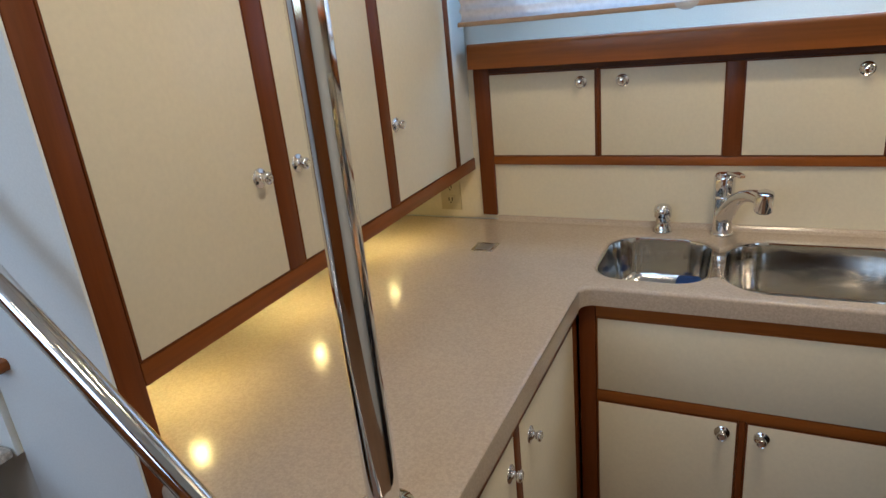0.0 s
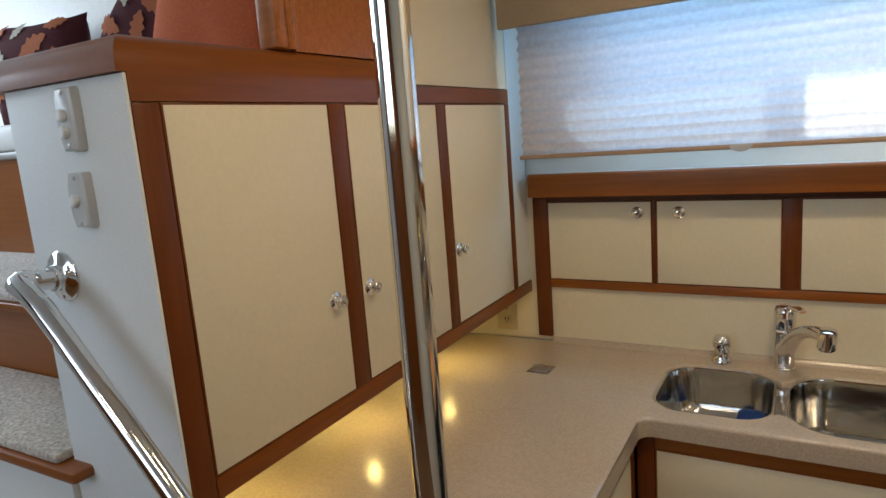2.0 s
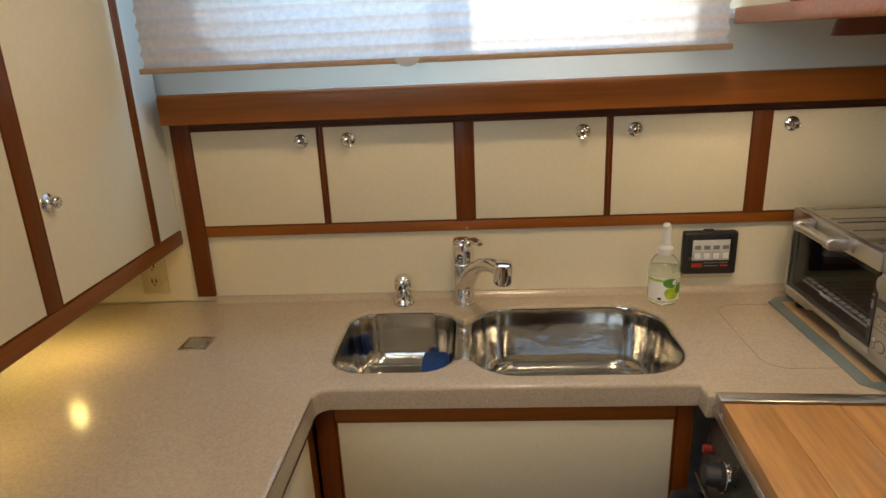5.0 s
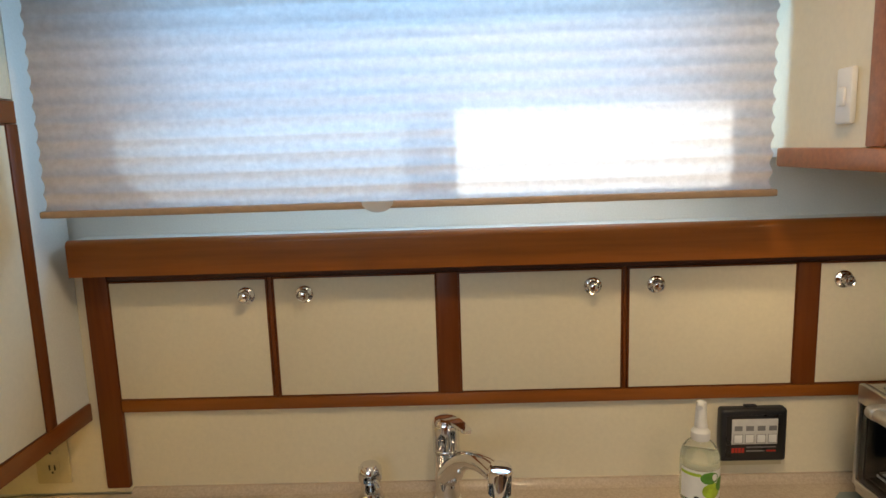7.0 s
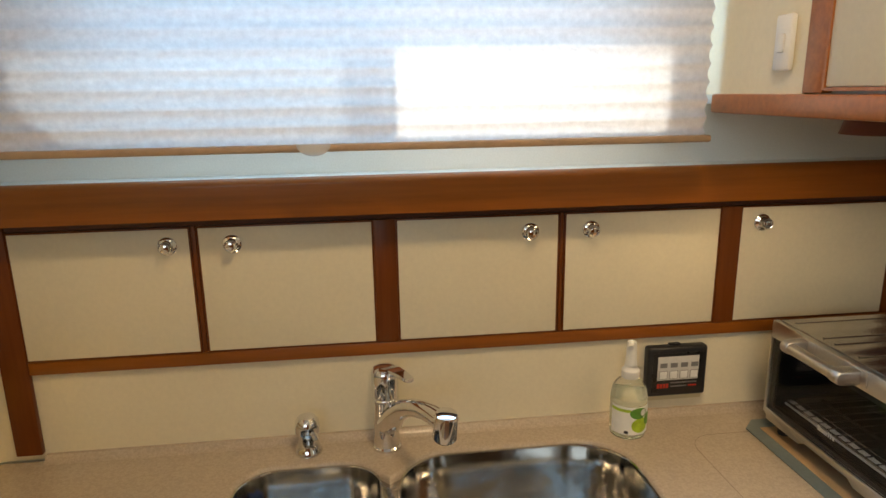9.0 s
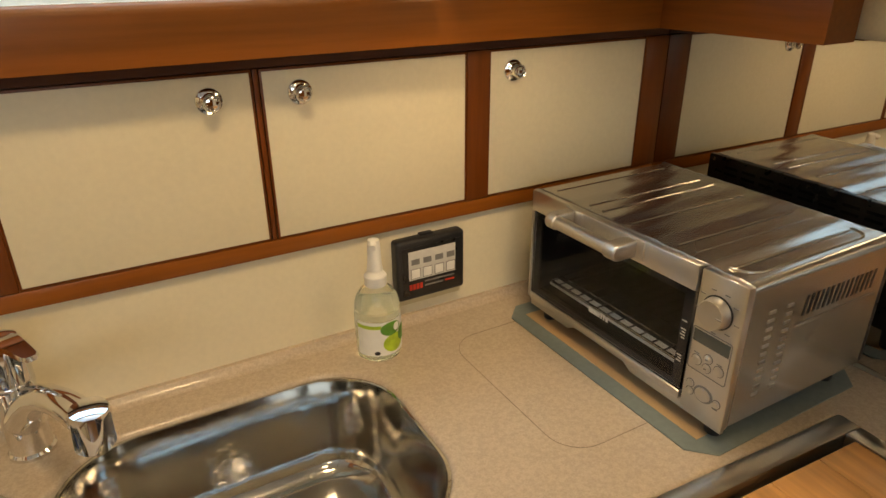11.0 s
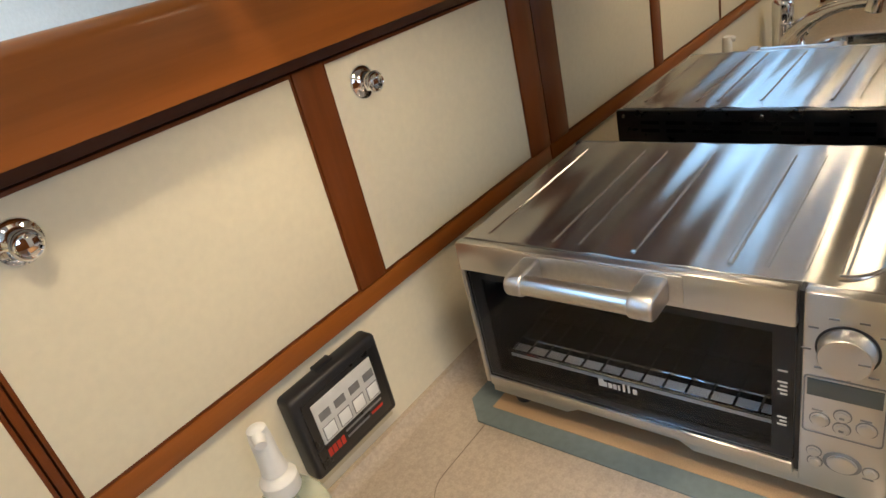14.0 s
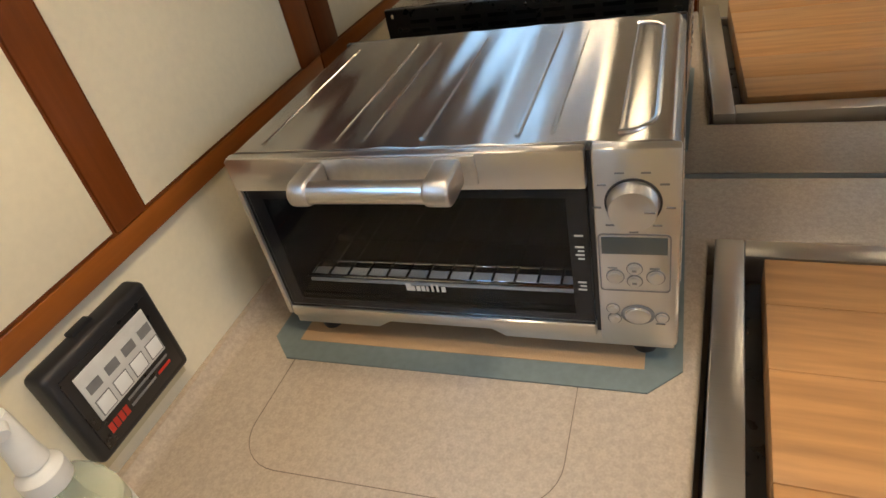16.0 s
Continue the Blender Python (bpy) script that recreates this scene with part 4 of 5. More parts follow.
for y0, y1, tip in ((1.957, 1.980, -1), (2.084, 2.103, 1)):
    bm = bmesh.new()
    prism(bm, [(OX0 - 0.0025, 1.1335), (OX0 - 0.0025, 1.1085)] + [(OX0 - 0.034 + 0.0122 * math.cos(radians(a)), 1.121 + 0.0122 * math.sin(radians(a))) for a in range(270, 89, -15)],
          lambda u, v, w, y0=y0: (u, y0 + w, v), y1 - y0)
    bmesh.ops.recalc_face_normals(bm, faces=bm.faces[:])
    bmesh.ops.bevel(bm, geom=[e for e in bm.edges if e.calc_face_angle(0) > 0.9], offset=0.0035, segments=3, affect="EDGES", profile=0.5)
    part("handle_bracket", bm, DULL_STEEL, handle)
part("handle_plate", B(OX0 - 0.0030, OX0 + 0.001, 1.946, 2.106, 1.107, 1.1350, bevel=0.0012), DULL_STEEL, handle)
# blurred maker's mark and scale marks as plain bars
for i, w in enumerate((0.0075, 0.005, 0.0055, 0.005, 0.003, 0.003, 0.003, 0.0055)):
    y = 2.042 - 0.0053 * i
    part("maker_mark", B(OX0 + 0.0022, OX0 + 0.0029, y - w * 0.75, y, 0.9825, 0.9825 + (0.009 if i in (0, 5, 6) else 0.006)), GREY_PLATE, door)
for z, k in ((1.053, 1), (1.041, 4), (1.002, 3)):
    for j in range(k):
        part("scale_mark", B(OX0 + 0.0020, OX0 + 0.0028, CTRL + 0.007, CTRL + 0.0145 - (j % 2) * 0.002, z - j * 0.0042, z - j * 0.0042 + 0.0014), GREY_PLATE, door)
# control column
ctrl = part("control_panel", B(OX0 + 0.0005, OX0 + 0.013, OY0 + 0.0005, CTRL - 0.003, OZ0 - 0.006, OZ1 - 0.001, bevel=0.003), STEEL_Y, oven, "brushed steel control column")
part("gap_strip", B(OX0 + 0.006, OX0 + 0.012, CTRL - 0.0029, CTRL + 0.0009, OZ0, OZ1 - 0.004), BLACK, oven)
KY = 1.824
dial = part("dial", lathe(bmesh.new(), [(0.0205, 0.0), (0.0196, 0.004), (0.0186, 0.013), (0.0177, 0.0145), (0.001, 0.0147)], (OX0 + 0.0005, KY, 1.0885), (-1, 0, 0), 48), DIAL_STEEL, ctrl, "large turned steel dial")
part("dial_ring", lathe(bmesh.new(), [(0.0220, 0.0), (0.0220, 0.0010), (0.0208, 0.0012)], (OX0 + 0.0005, KY, 1.0885), (-1, 0, 0), 36), BLACK, dial)
part("pointer", B(OX0 - 0.0148, OX0 - 0.0140, KY - 0.017, KY - 0.009, 1.088, 1.0892), GREY_DARK, dial)
for a in (-55, -20, 20, 55, 100, 140, 180, 220, 260):
    ry, rz = KY - 0.0285 * math.sin(radians(a)), 1.0885 + 0.0285 * math.cos(radians(a))
    if 1.795 < ry < 1.853:
        part("dial_mark", B(OX0 - 0.0002, OX0 + 0.0008, ry - 0.0035, ry + 0.0035, rz - 0.0007, rz + 0.0007), GREY_DARK, ctrl)
bez = part("keypad_frame", sheet_with_holes(bmesh.new(), rounded_rect(-0.0290, 0.0290, -0.0305, 0.0305, 0.004, 4), [rounded_rect(-0.0278, 0.0278, -0.0293, 0.0293, 0.003, 4)], 0.0007, 0.0), GREY_DARK, None)
bez.data.transform(Matrix(((0, 0, -1, OX0 + 0.0005 - 1.1), (-1, 0, 0, KY - 1.99), (0, 1, 0, 1.0275 - 0.90), (0, 0, 0, 1))))
bez.parent = ctrl
part("display", B(OX0 - 0.0004, OX0 + 0.001, KY - 0.0262, KY + 0.0262, 1.0375, 1.0545, bevel=0.0003), LCD, ctrl, "dark grey display")
for y, z, r in ((KY + 0.016, 1.013, 0.0058), (KY - 0.017, 1.0135, 0.0058), (KY, 1.022, 0.0048), (KY, 1.0085, 0.0048), (KY + 0.019, 0.976, 0.0042), (KY + 0.018, 0.9645, 0.0042), (KY - 0.0225, 0.968, 0.0042)):
    bt = part("button", lathe(bmesh.new(), [(r + 0.001, 0.0), (r + 0.001, 0.0012), (r, 0.0014), (r, 0.0030), (r * 0.8, 0.0036), (0.0005, 0.0037)], (OX0 + 0.0005, y, z), (-1, 0, 0), 20), STEEL_Y, ctrl)
    part("button_ring", lathe(bmesh.new(), [(r + 0.0020, 0.0), (r + 0.0020, 0.0006), (r + 0.0009, 0.0008)], (OX0 + 0.0004, y, z), (-1, 0, 0), 20), GREY_DARK, ctrl)
bm = lathe(bmesh.new(), [(0.0105, 0.0), (0.0105, 0.0012), (0.0092, 0.0014), (0.0092, 0.0034), (0.008, 0.004), (0.0005, 0.0041)], (0, 0, 0), (-1, 0, 0), 28)
bmesh.ops.transform(bm, matrix=Matrix.Translation((OX0 + 0.0005, KY - 0.002, 0.970)) @ Matrix.Diagonal((1, 1.15, 0.92, 1)), verts=bm.verts[:])
part("start_button", bm, STEEL_Y, ctrl)
bm = lathe(bmesh.new(), [(0.0125, 0.0), (0.0125, 0.0008), (0.0106, 0.0012)], (0, 0, 0), (-1, 0, 0), 28)
bmesh.ops.transform(bm, matrix=Matrix.Translation((OX0 + 0.0004, KY - 0.002, 0.970)) @ Matrix.Diagonal((1, 1.15, 0.92, 1)), verts=bm.verts[:])
part("button_ring", bm, GREY_DARK, ctrl)
for y, z in ((KY + 0.018, 1.0225), (KY - 0.016, 1.0225), (KY - 0.021, 0.960)):
    part("key_legend", B(OX0 - 0.0002, OX0 + 0.0008, y - 0.004, y + 0.004, z - 0.0006, z + 0.0006), GREY_DARK, ctrl)
for y, z in ((KY, 1.022), (KY, 1.0085)):
    part("arrow_print", B(OX0 - 0.0036, OX0 - 0.0030, y - 0.0018, y + 0.0018, z - 0.001, z + 0.001), GREY_DARK, ctrl)
# plinth with arched front, and feet
bm = bmesh.new()
arch = [(OY1 - 0.006, OZ0 + 0.003), (OY0 + 0.003, OZ0 + 0.003), (OY0 + 0.003, OZ0 - 0.012), (OY0 + 0.16, OZ0 - 0.012), (OY0 + 0.175, OZ0 - 0.003), (OY0 + 0.285, OZ0 - 0.003), (OY0 + 0.30, OZ0 - 0.012), (OY1 - 0.006, OZ0 - 0.012)]
prism(bm, arch, lambda u, v, w: (OX0 + 0.004 + w, u, v), 0.006)
part("plinth", bm, STEEL_Y, oven)
part("underside", B(OX0 + 0.012, OX1 - 0.01, OY0 + 0.006, OY1 - 0.006, OZ0 - 0.002, OZ0 + 0.004), BLACK_IRON, oven)
for x in (OX0 + 0.03, OX1 - 0.03):
    for y in (OY0 + 0.03, OY1 - 0.03):
        part("foot", lathe(bmesh.new(), [(0.011, 0.0), (0.012, 0.003), (0.014, OZ0 - 0.9030 - 0.002)], (x, y, 0.9029), steps=16), BLACK, oven, "black rubber foot")

# ---------------------------------------------------------------- stove with fitted chopping board
SX0, SX1, SY1, SY0 = 0.640, 1.141, 1.751, 1.18
stove = thing("galley_stove", (0.9, 1.46, 0.0), "stainless galley stove with black control strip", "stove")
part("body", boxes((SX0 + 0.03, SX1, SY0, SY1, 0.10, 0.72), (SX0 + 0.03, SX1, SY0, SY1, 0.72, 0.868)), BLACK_IRON, stove)
fr = boxes((SX0 + 0.004, SX1, SY1 - 0.030, SY1, 0.870, 0.911), (SX1 - 0.030, SX1, SY0, SY1 - 0.0302, 0.870, 0.911), (SX0 + 0.004, SX1, SY0, SY0 + 0.026, 0.870, 0.911), bevel=0.002)
part("top_frame", fr, BAR_STEEL, stove, "stainless fiddle frame")
part("top_tray", B(SX0 + 0.032, SX1 - 0.031, SY0 + 0.027, SY1 - 0.031, 0.866, 0.874), BLACK_IRON, stove)
part("front_trim", B(SX0, SX0 + 0.012, SY0, SY1, 0.868, 0.884, bevel=0.002), STEEL_Y, stove)
bm = bmesh.new()
prism(bm, [(SX0 + 0.006, 0.867), (SX0 + 0.03, 0.867), (SX0 + 0.03, 0.74), (SX0 - 0.014, 0.74), (SX0 - 0.012, 0.75)], lambda u, v, w: (u, SY0 + w, v), SY1 - SY0)
part("control_strip", bm, BLACK_IRON, stove, "glossy black control strip")
part("strip_trim", B(SX0 - 0.020, SX0 - 0.014, SY0, SY1, 0.735, 0.742, bevel=0.001), STEEL_Y, stove)
part("oven_door", B(SX0 - 0.006, SX0 + 0.03, SY0 + 0.01, SY1 - 0.01, 0.30, 0.728, bevel=0.004), BLACK_IRON, stove, "black glass oven door")
bm = tube(bmesh.new(), [(SX0 - 0.004, SY1 - 0.035, 0.70), (SX0 - 0.044, SY1 - 0.035, 0.715), (SX0 - 0.062, SY1 - 0.042, 0.716), (SX0 - 0.070, SY1 - 0.060, 0.712), (SX0 - 0.070, SY0 + 0.060, 0.712), (SX0 - 0.062, SY0 + 0.042, 0.716),
                        (SX0 - 0.044, SY0 + 0.035, 0.715), (SX0 - 0.004, SY0 + 0.035, 0.70)], 0.0125, 14)
part("door_handle", bm, BLACK, stove, "black bar handle")
for i, y in enumerate((1.655, 1.54, 1.425, 1.31)):
    k = part("control_knob", lathe(bmesh.new(), [(0.026, 0.0), (0.026, 0.006), (0.021, 0.010), (0.018, 0.030), (0.016, 0.033), (0.001, 0.034)], (SX0 - 0.003, y, 0.803), (-1, 0, 0.13), 24), BLACK, stove, "black control knob")
    part("knob_ring", lathe(bmesh.new(), [(0.0275, 0.0), (0.0275, 0.003), (0.0262, 0.004)], (SX0 - 0.003, y, 0.803), (-1, 0, 0.13), 24), CHROME, k)
part("red_button", lathe(bmesh.new(), [(0.008, 0.0), (0.008, 0.012), (0.006, 0.014)], (SX0 - 0.003, 1.728, 0.806), (-1, 0, 0.13), 16), DARK_RED, stove, "red igniter button")

board = thing("chopping_board", (0.9, 1.46, 0.874), "maple chopping board fitted over the stove", "chopping board")
STAVES = ((0.642, 0.72), (0.7205, 0.83), (0.8305, 0.945), (0.9455, 1.03), (1.0305, 1.101))
for a, b in STAVES:
    part("stave", B(a, b, SY0 + 0.028, 1.703, 0.8745, 0.9165, bevel=0.0015), MAPLE, board)

# the stove hangs slightly askew between the counters
HINGE = Vector((1.141, 1.751, 0.0))
for ob in (stove, board):
    askew = Matrix.Rotation(radians(-3.0), 4, "Z")
    ob.location = HINGE + askew @ (ob.location - HINGE)
    ob.rotation_euler = (0, 0, radians(-3.0))

# ---------------------------------------------------------------- cabinet over the stove
CXF = 0.762
upper = thing("upper_cabinet", (1.0, 1.6, 1.53), "white upper cabinet with cherry trim over the stove", "cabinet")
part("carcase", B(CXF + 0.012, EAST - 0.001, 1.00, 2.298, 1.556, 2.498), WHITE_WALL, upper)
part("face_panel", B(CXF, CXF + 0.012, 1.925, 2.298, 1.565, 2.498), LAMINATE, upper)
part("bottom_trim", B(CXF - 0.008, CXF + 0.03, 1.00, 2.150, 1.535, 1.566, bevel=0.004), LIGHT_CHERRY, upper, "light cherry bottom trim")
part("stile", B(CXF - 0.004, CXF + 0.012, 1.885, 1.925, 1.567, 2.498, bevel=0.002), LIGHT_CHERRY, upper)
d = part("door", B(CXF - 0.004, CXF + 0.012, 1.40, 1.880, 1.575, 2.3, bevel=0.002), LAMINATE, upper, "white door with cherry edge")
part("door_edge", boxes((CXF - 0.006, CXF + 0.010, 1.880, 1.884, 1.571, 2.3), (CXF - 0.006, CXF + 0.010, 1.40, 1.8795, 1.570, 1.5745)), LIGHT_CHERRY, d)
part("underside", B(CXF + 0.03, EAST - 0.002, 1.00, 2.296, 1.548, 1.5555), WHITE_WALL, upper)
for px, py, power in STOVE_PUCKS:
    p = thing("puck_lamp", (px, py, 1.548), "brown metal puck lamp under the upper cabinet", "lamp", "puck lamps under the upper cabinet")
    part("housing", lathe(bmesh.new(), [(0.040, 0.0005), (0.040, -0.010), (0.046, -0.034), (0.048, -0.040), (0.040, -0.041), (0.036, -0.036)], (px, py, 1.548)), BROWN_METAL, p)
    part("lens", lathe(bmesh.new(), [(0.034, -0.0362), (0.034, -0.037), (0.018, -0.0385)], (px, py, 1.548)), LAMP_GLOW, p)

# ceiling downlights, out of view, one at each ceiling spot
for px, py, power in DOWNLIGHTS:
    p = thing("downlight", (px, py, 2.5), "unseen recessed warm ceiling downlight with chrome ring", "lamp", "ceiling downlights")
    part("ring", lathe(bmesh.new(), [(0.055, 0.0), (0.055, -0.008), (0.045, -0.012), (0.042, -0.006)], (px, py, 2.4999)), CHROME, p)
    part("lens", lathe(bmesh.new(), [(0.041, -0.007), (0.041, -0.008), (0.02, -0.010)], (px, py, 2.4999)), CEIL_GLOW, p)

# ---------------------------------------------------------------- blind and valance
QY, QX0, QX1, QZ0, QZ1 = 2.150, -0.489, 0.752, 1.497, 1.93
blind = thing("pleated_blind", (0.13, QY, QZ0), "translucent beige pleated window blind, lowered", "blind")
bm = bmesh.new()
PLEAT, DEPTH = 0.0295, 0.0060
n = int((QZ1 - QZ0) / PLEAT * 8)
rows = []
for i in range(n + 1):
    z = QZ0 + (QZ1 - QZ0) * i / n
    s = 1 - 2 * abs(math.sin(math.pi * (z - QZ0) / PLEAT))
    rows.append([bm.verts.new((QX0 + 0.009 * abs(math.sin(math.pi * (z - QZ0) / PLEAT)) if j == 0 else QX1 - 0.009 * abs(math.sin(math.pi * (z - QZ0) / PLEAT)) if j == 20 else QX0 + (QX1 - QX0) * j / 20,
                               QY + DEPTH * s * 0.5, z)) for j in range(21)])
for a, b in zip(rows, rows[1:]):
    for j in range(20):
        bm.faces.new((a[j], a[j + 1], b[j + 1], b[j]))
part("cloth", bm, BLIND, blind, "sunlit pleated beige cloth", angle=80)
part("bottom_rail", B(QX0 - 0.003, QX1 + 0.004, QY - 0.010, QY + 0.010, QZ0 - 0.011, QZ0 + 0.001, bevel=0.003), material("tan_rail", (0.42, 0.29, 0.19), 0.45, amount=0.08, scale=80), blind, "tan bottom rail")
bm = bmesh.new()
prism(bm, [(0.088 + 0.027 * math.cos(radians(a)), QZ0 + 0.002 + 0.019 * math.sin(radians(a))) for a in range(180, 361, 12)], lambda u, v, w: (u, QY - 0.0145 + w, v), 0.004)
prism(bm, [(0.088 + 0.012 * math.cos(radians(a)), QZ0 - 0.007 + 0.007 * math.sin(radians(a))) for a in range(0, 360, 20)], lambda u, v, w: (u, QY - 0.018 + w, v), 0.0034)
part("pull_tab", bm, CLEAR, blind, "clear plastic pull tab")
val = thing("valance", (0.13, 2.09, 1.84), "tan cloth-covered window valance", "valance")
part("valance_board", boxes((-0.512, 0.760, 2.075, 2.098, 1.842, 2.10), (-0.512, 0.760, 2.0985, 2.296, 2.06, 2.10), bevel=0.004), VALANCE, val)

# ---------------------------------------------------------------- grab pole and handrail
pole = thing("grab_pole", (-0.18, 1.04, 0.90), "polished stainless vertical grab pole", "pole")
part("tube", lathe(bmesh.new(), [(0.0225, 0.004), (0.0225, 1.598)], (-0.18, 1.04, 0.90), steps=40), POLISHED, pole)
part("flange", lathe(bmesh.new(), [(0.042, 0.0005), (0.042, 0.004), (0.034, 0.008), (0.026, 0.010), (0.024, 0.02)], (-0.18, 1.04, 0.90), steps=32), POLISHED, pole)
part("flange", lathe(bmesh.new(), [(0.042, 0.0), (0.042, -0.004), (0.034, -0.008), (0.024, -0.02)], (-0.18, 1.04, 2.4995), steps=32), POLISHED, pole)

rail = thing("handrail", (-0.72, 0.95, 1.40), "polished stainless handrail beside the steps", "handrail")
RY = 0.874
path = [(-0.742, 0.945, 1.410), (-0.740, 0.905, 1.412)]
path += [(-0.737 + 0.010 * i / 4, 0.905 - 0.031 * math.sin(radians(90 * i / 5)), 1.412 + 0.006 * math.sin(radians(36 * i))) for i in range(1, 5)]
path += [(-0.714, RY, 1.411), (-0.697, RY, 1.402), (-0.676, RY, 1.386)]
slope = -1.05
path += [(-0.635 + i * 0.06, RY, 1.347 + i * 0.06 * slope) for i in range(9)]
path += [(-0.135, RY + 0.006, 0.838), (-0.125, RY + 0.03, 0.818), (-0.122, RY + 0.06, 0.805), (-0.122, 0.95, 0.800)]
part("tube", tube(bmesh.new(), path, 0.0155, 20), POLISHED, rail)
fl = part("flange", lathe(bmesh.new(), [(0.039, 0.0002), (0.039, 0.003), (0.036, 0.006), (0.022, 0.0085), (0.0195, 0.011), (0.0195, 0.020), (0.0165, 0.021)], (-0.743, 0.9498, 1.410), (0, -1, 0), 32), POLISHED, rail)
for a in (60, 180, 300):
    part("screw", lathe(bmesh.new(), [(0.0048, 0.004), (0.0048, 0.0068), (0.0035, 0.0076)], (-0.743 + 0.029 * math.sin(radians(a)), 0.9498, 1.410 + 0.029 * math.cos(radians(a))), (0, -1, 0), 12), CHROME, fl)
part("flange", lathe(bmesh.new(), [(0.039, 0.0002), (0.039, 0.003), (0.022, 0.0085), (0.0165, 0.011)], (-0.122, 0.9518, 0.800), (0, -1, 0), 32), POLISHED, rail)

# ---------------------------------------------------------------- switches and outlet
def rocker(name, x, z0, z1, keys, tilt, label):
    ob = thing(name, (x, 0.9498, (z0 + z1) / 2), label, "switch")
    w = 0.019
    h = (z1 - z0) / 2
    zc = (z0 + z1) / 2
    outline = [(-w * 0.85, -h), (w * 0.85, -h), (w, -h * 0.9), (w * 1.05, 0), (w, h * 0.9), (w * 0.85, h), (-w * 0.85, h), (-w * 1.2, h * 0.6), (-w * 1.35, 0), (-w * 1.2, -h * 0.6)]
    bm = bmesh.new()
    rings = []
    for s, d in ((1.0, 0.0), (1.0, 0.006), (0.92, 0.012), (0.75, 0.0145)):
        rings.append([bm.verts.new((x + u * s, 0.9498 - d, zc + v * (1 - (1 - s) * 0.3))) for u, v in outline])
    m = len(outline)
    for a, b in zip(rings, rings[1:]):
        for i in range(m):
            bm.faces.new((a[i], a[(i + 1) % m], b[(i + 1) % m], b[i]))
    bm.faces.new(rings[0])
    bm.faces.new(rings[-1])
    part("cover", bm, GREY_COVER, ob)
    for kz in keys:
        part("push_button", lathe(bmesh.new(), [(0.0085, 0.0), (0.0085, 0.006), (0.006, 0.008)], (x - 0.003, 0.9498 - 0.0135, kz), (-0.2, -1, 0), 18), WHITE_PLASTIC, ob)
    for sz in (z0 + 0.007, z1 - 0.007):
        part("screw", lathe(bmesh.new(), [(0.0035, 0.0), (0.0035, 0.001), (0.002, 0.0015)], (x, 0.9498 - 0.0142, sz), (0, -1, 0), 12), DULL_STEEL, ob)


rocker("light_switch", -0.648, 1.592, 1.678, (1.640, 1.618), 0, "white two-button switch on the white end panel")
rocker("light_switch", -0.652, 1.486, 1.563, (1.524,), 0, "white one-button switch on the white end panel")
sw = thing("wall_switch", (CXF, 1.972, 1.635), "white rocker switch on the upper cabinet side", "switch")
part("cover", B(CXF - 0.010, CXF - 0.0002, 1.952, 1.988, 1.598, 1.674, bevel=0.004), WHITE_PLASTIC, sw)
part("rocker_key", B(CXF - 0.014, CXF - 0.009, 1.962, 1.978, 1.622, 1.648, bevel=0.003), WHITE_PLASTIC, sw)

outlet = thing("wall_outlet", (-0.625, 2.286, 0.975), "ivory double power outlet under the tall cabinet", "outlet")
part("cover_plate", B(-0.660, -0.590, 2.2805, 2.2868, 0.925, 1.035, bevel=0.002), CREAM_PLASTIC, outlet)
for z in (0.960, 1.002):
    s = part("socket", B(-0.640, -0.610, 2.2785, 2.281, z - 0.014, z + 0.014, bevel=0.001), CREAM_PLASTIC, outlet)
    part("slot", boxes((-0.632, -0.629, 2.2775, 2.279, z - 0.004, z + 0.007), (-0.621, -0.618, 2.2775, 2.279, z - 0.004, z + 0.007), (-0.627, -0.623, 2.2775, 2.279, z - 0.011, z - 0.007)), BLACK, s)

# ---------------------------------------------------------------- steps and saloon
STEPS = ((0.18, 0.0), (0.37, 0.16), (0.55, 0.32), (0.73, 0.48), (0.915, 0.66), (1.10, 0.92), (1.285, 1.13))
steps = thing("steps", (-1.3, 0.6, 0.0), "carpeted steps with cherry risers and nosings", "stairs", kind="structure")
for i, (z, y) in enumerate(STEPS):
    y1 = STEPS[i + 1][1] if i + 1 < len(STEPS) else 2.295
    x1 = -0.815 if y > 0.93 else -0.80 if i < 5 else -0.76
    part("riser", B(-2.59, -0.815, y + 0.02, y + 0.04, z - 0.185 if i else 0.0, z - 0.022), WOOD_X if i > 5 else WHITE_WALL, steps)
    part("nosing", B(-2.59, x1, y - 0.006, y + 0.045, z - 0.022, z - 0.002, bevel=0.007), WOOD_X, steps)
    part("carpet", B(-2.59, -0.818, y + 0.004, y1 + 0.018, z - 0.0019, z + 0.016, bevel=0.006), CARPET, steps, "beige looped carpet")
structure("steps_side", B(-2.59, -0.82, 0.96, 2.29, 0.0, 1.08), WHITE_WALL, "white box under the saloon floor")
structure("saloon_panel", B(-2.59, -0.815, 1.52, 1.545, 1.302, 1.60), WOOD_X, "cherry panel below the settee")
rail2 = tagged(part("trim_rail", boxes((-2.59, -0.816, 1.50, 1.525, 1.60, 1.622), bevel=0.004), DULL_STEEL, None), "brushed metal trim below the settee", "trim", kind="structure")
settee = thing("settee", (-1.3, 1.8, 1.62), "white leather settee in the saloon", "sofa")
part("seat", B(-2.58, -0.835, 1.50, 1.95, 1.622, 1.705, bevel=0.022), UPHOLSTERY, settee)
part("back_cushion", B(-2.58, -0.80, 1.715, 1.76, 1.700, 1.925, bevel=0.018), UPHOLSTERY, settee)
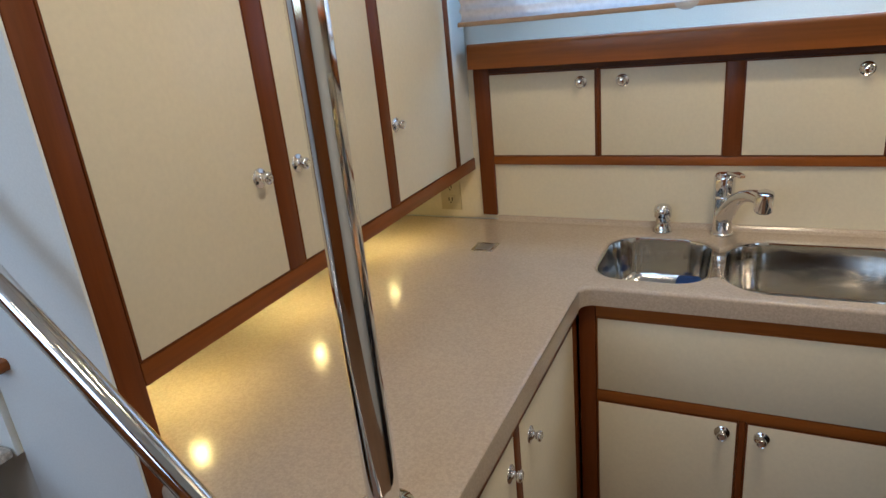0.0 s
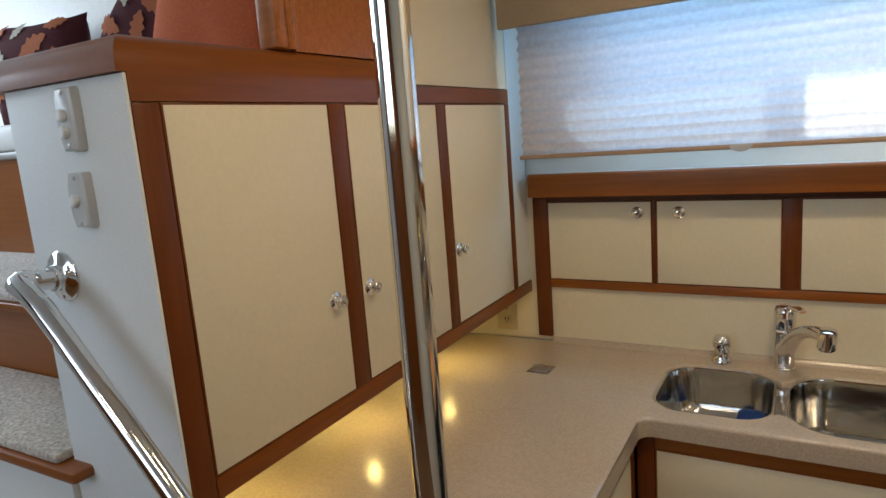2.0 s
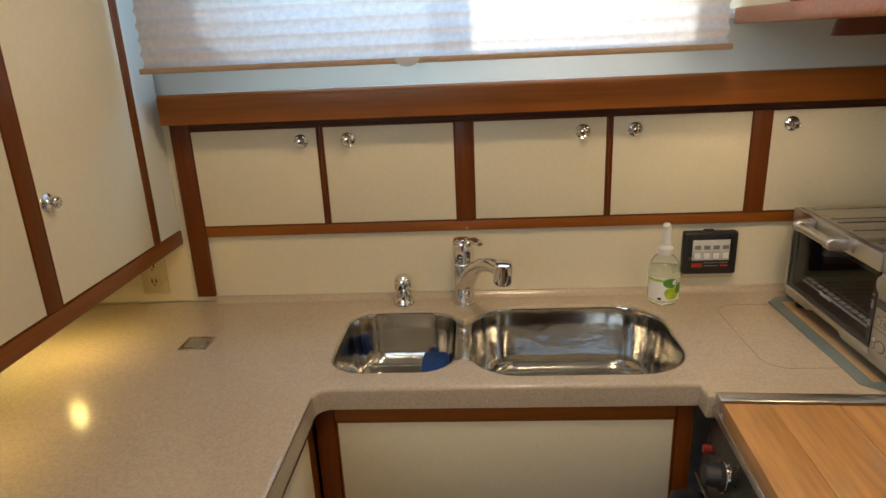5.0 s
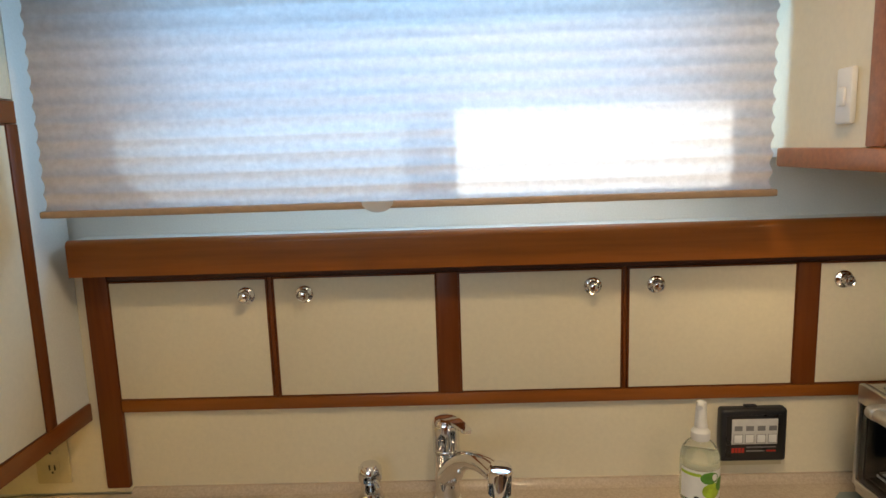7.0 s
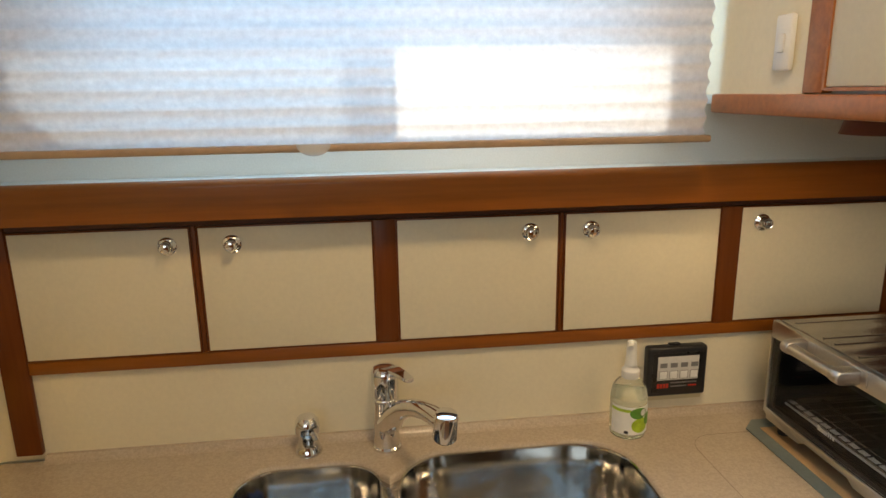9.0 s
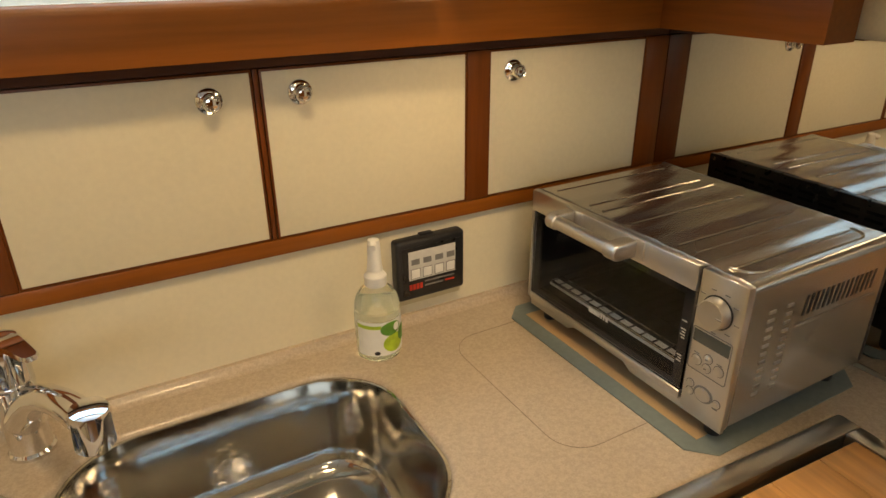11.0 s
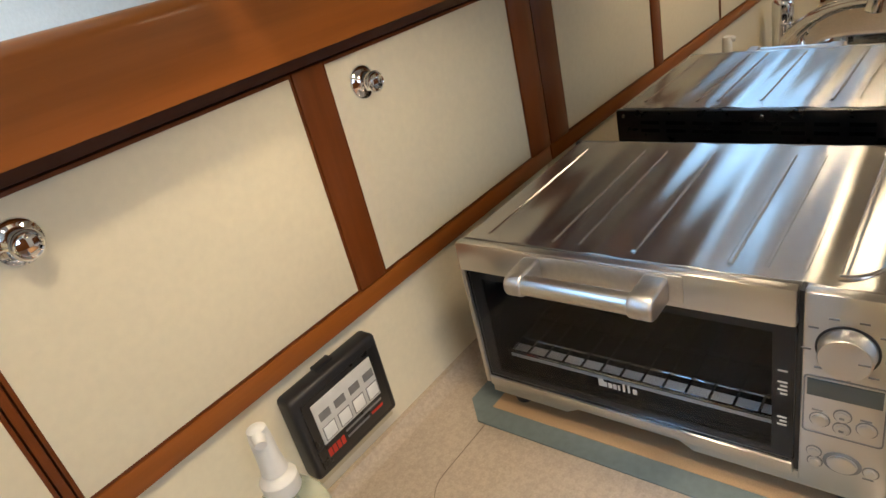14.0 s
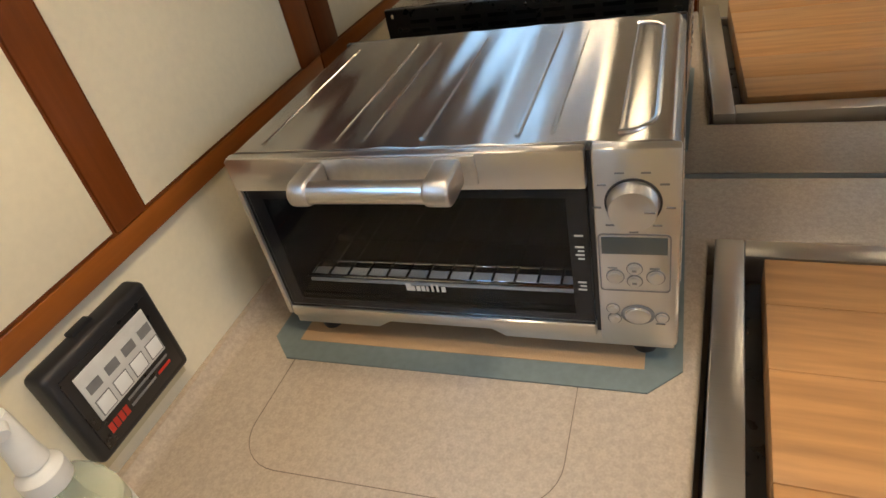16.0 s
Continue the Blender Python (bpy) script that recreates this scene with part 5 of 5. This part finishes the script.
part("backrest", B(-2.58, -0.80, 1.761, 1.95, 1.706, 2.25, bevel=0.03), UPHOLSTERY, settee)


def pillow(name, w, h, t, m, mat, label):
    """A plump cushion with pinched corners, standing on its lower edge."""
    ob = new(name)
    ob.matrix_world = m
    tagged(ob, label, "cushion")
    bm = bmesh.new()
    N = 14
    for s in (-1, 1):
        grid = []
        for i in range(N + 1):
            row = []
            for j in range(N + 1):
                u, v = 2 * i / N - 1, 2 * j / N - 1
                pinch_u = u * w / 2 * (1 - 0.07 * (1 - v * v))
                pinch_v = v * h / 2 * (1 - 0.07 * (1 - u * u))
                d = t / 2 * (max(0, 1 - u ** 4) * max(0, 1 - v ** 4)) ** 0.55
                d *= 1 + 0.12 * noise.noise(Vector((u * 2, v * 2, s * 3 + w)))
                row.append(bm.verts.new((pinch_u, s * d, h / 2 + pinch_v)))
            grid.append(row)
        for i in range(N):
            for j in range(N):
                q = (grid[i][j], grid[i + 1][j], grid[i + 1][j + 1], grid[i][j + 1])
                bm.faces.new(q if s < 0 else q[::-1])
    bmesh.ops.remove_doubles(bm, verts=bm.verts[:], dist=0.0005)
    me = bpy.data.meshes.new("cover")
    bmesh.ops.recalc_face_normals(bm, faces=bm.faces[:])
    bm.to_mesh(me)
    bm.free()
    me.materials.append(mat)
    me.polygons.foreach_set("use_smooth", [True] * len(me.polygons))
    c = new("cover", me)
    c.parent = ob
    return ob


def leaf_patch(ob, u, v, size, turn, t, w, h, mat):
    """A lobed leaf printed on the front of a cushion."""
    bm = bmesh.new()
    pts = []
    for k in range(40):
        s = k / 20 if k < 20 else (40 - k) / 20
        half = size * (0.55 * math.sin(math.pi * min(1, s * 0.97 + 0.02)) * (0.80 + 0.20 * math.cos(9 * math.pi * s)) + 0.02) * (1 if k < 20 else -1)
        along = size * 2.0 * (s - 0.5)
        pts.append((u + along * math.cos(turn) - half * math.sin(turn), v + along * math.sin(turn) + half * math.cos(turn)))
    def lift(x, z):
        uu, vv = max(-1, min(1, 2 * x / w)), max(-1, min(1, 2 * (z - h / 2) / h))
        return -t / 2 * (max(0, 1 - uu ** 4) * max(0, 1 - vv ** 4)) ** 0.55 * 1.06 - 0.001
    c = bm.verts.new((u, lift(u, v), v))
    rings = [c]
    prev = None
    for f in (0.5, 1.0):
        ring = [bm.verts.new((u + (x - u) * f, lift(u + (x - u) * f, v + (z - v) * f), v + (z - v) * f)) for x, z in pts]
        for k in range(40):
            if prev is None:
                bm.faces.new((c, ring[k], ring[(k + 1) % 40]))
            else:
                bm.faces.new((prev[k], ring[k], ring[(k + 1) % 40], prev[(k + 1) % 40]))
        prev = ring
    me = bpy.data.meshes.new("leaf_print")
    bm.to_mesh(me)
    bm.free()
    me.materials.append(mat)
    o = new("leaf_print", me)
    o.parent = ob


def leafy(m, w, h):
    ob = pillow("cushion", w, h, 0.13, m, BURGUNDY, "burgundy cushion with orange and pale leaf pattern")
    for u, v, s, a, mt in ((0.10, 0.68, 0.062, 0.5, ORANGE_LEAF), (-0.30, 0.60, 0.05, 2.2, PALE_LEAF), (0.30, 0.88, 0.04, 3.4, ORANGE_LEAF), (-0.36, 0.86, 0.045, 0.9, ORANGE_LEAF),
                           (-0.10, 0.86, 0.035, 4.0, PALE_LEAF), (0.34, 0.50, 0.05, 1.8, ORANGE_LEAF), (0.0, 0.42, 0.05, 5.0, ORANGE_LEAF), (-0.32, 0.28, 0.055, 0.2, ORANGE_LEAF), (0.28, 0.22, 0.05, 2.6, PALE_LEAF)):
        leaf_patch(ob, u * w, v * h, s, a, 0.13, w, h, mt)
    return ob


leafy(pose(-1.86, 1.60, 1.706, -10, 0, 8), 0.38, 0.32)
leafy(pose(-1.474, 1.655, 1.80, -6, 38, 6), 0.32, 0.36)
pillow("cushion", 0.40, 0.42, 0.15, pose(-1.055, 1.57, 1.735, -6, 12, 8), TERRACOTTA, "plain terracotta cloth cushion")
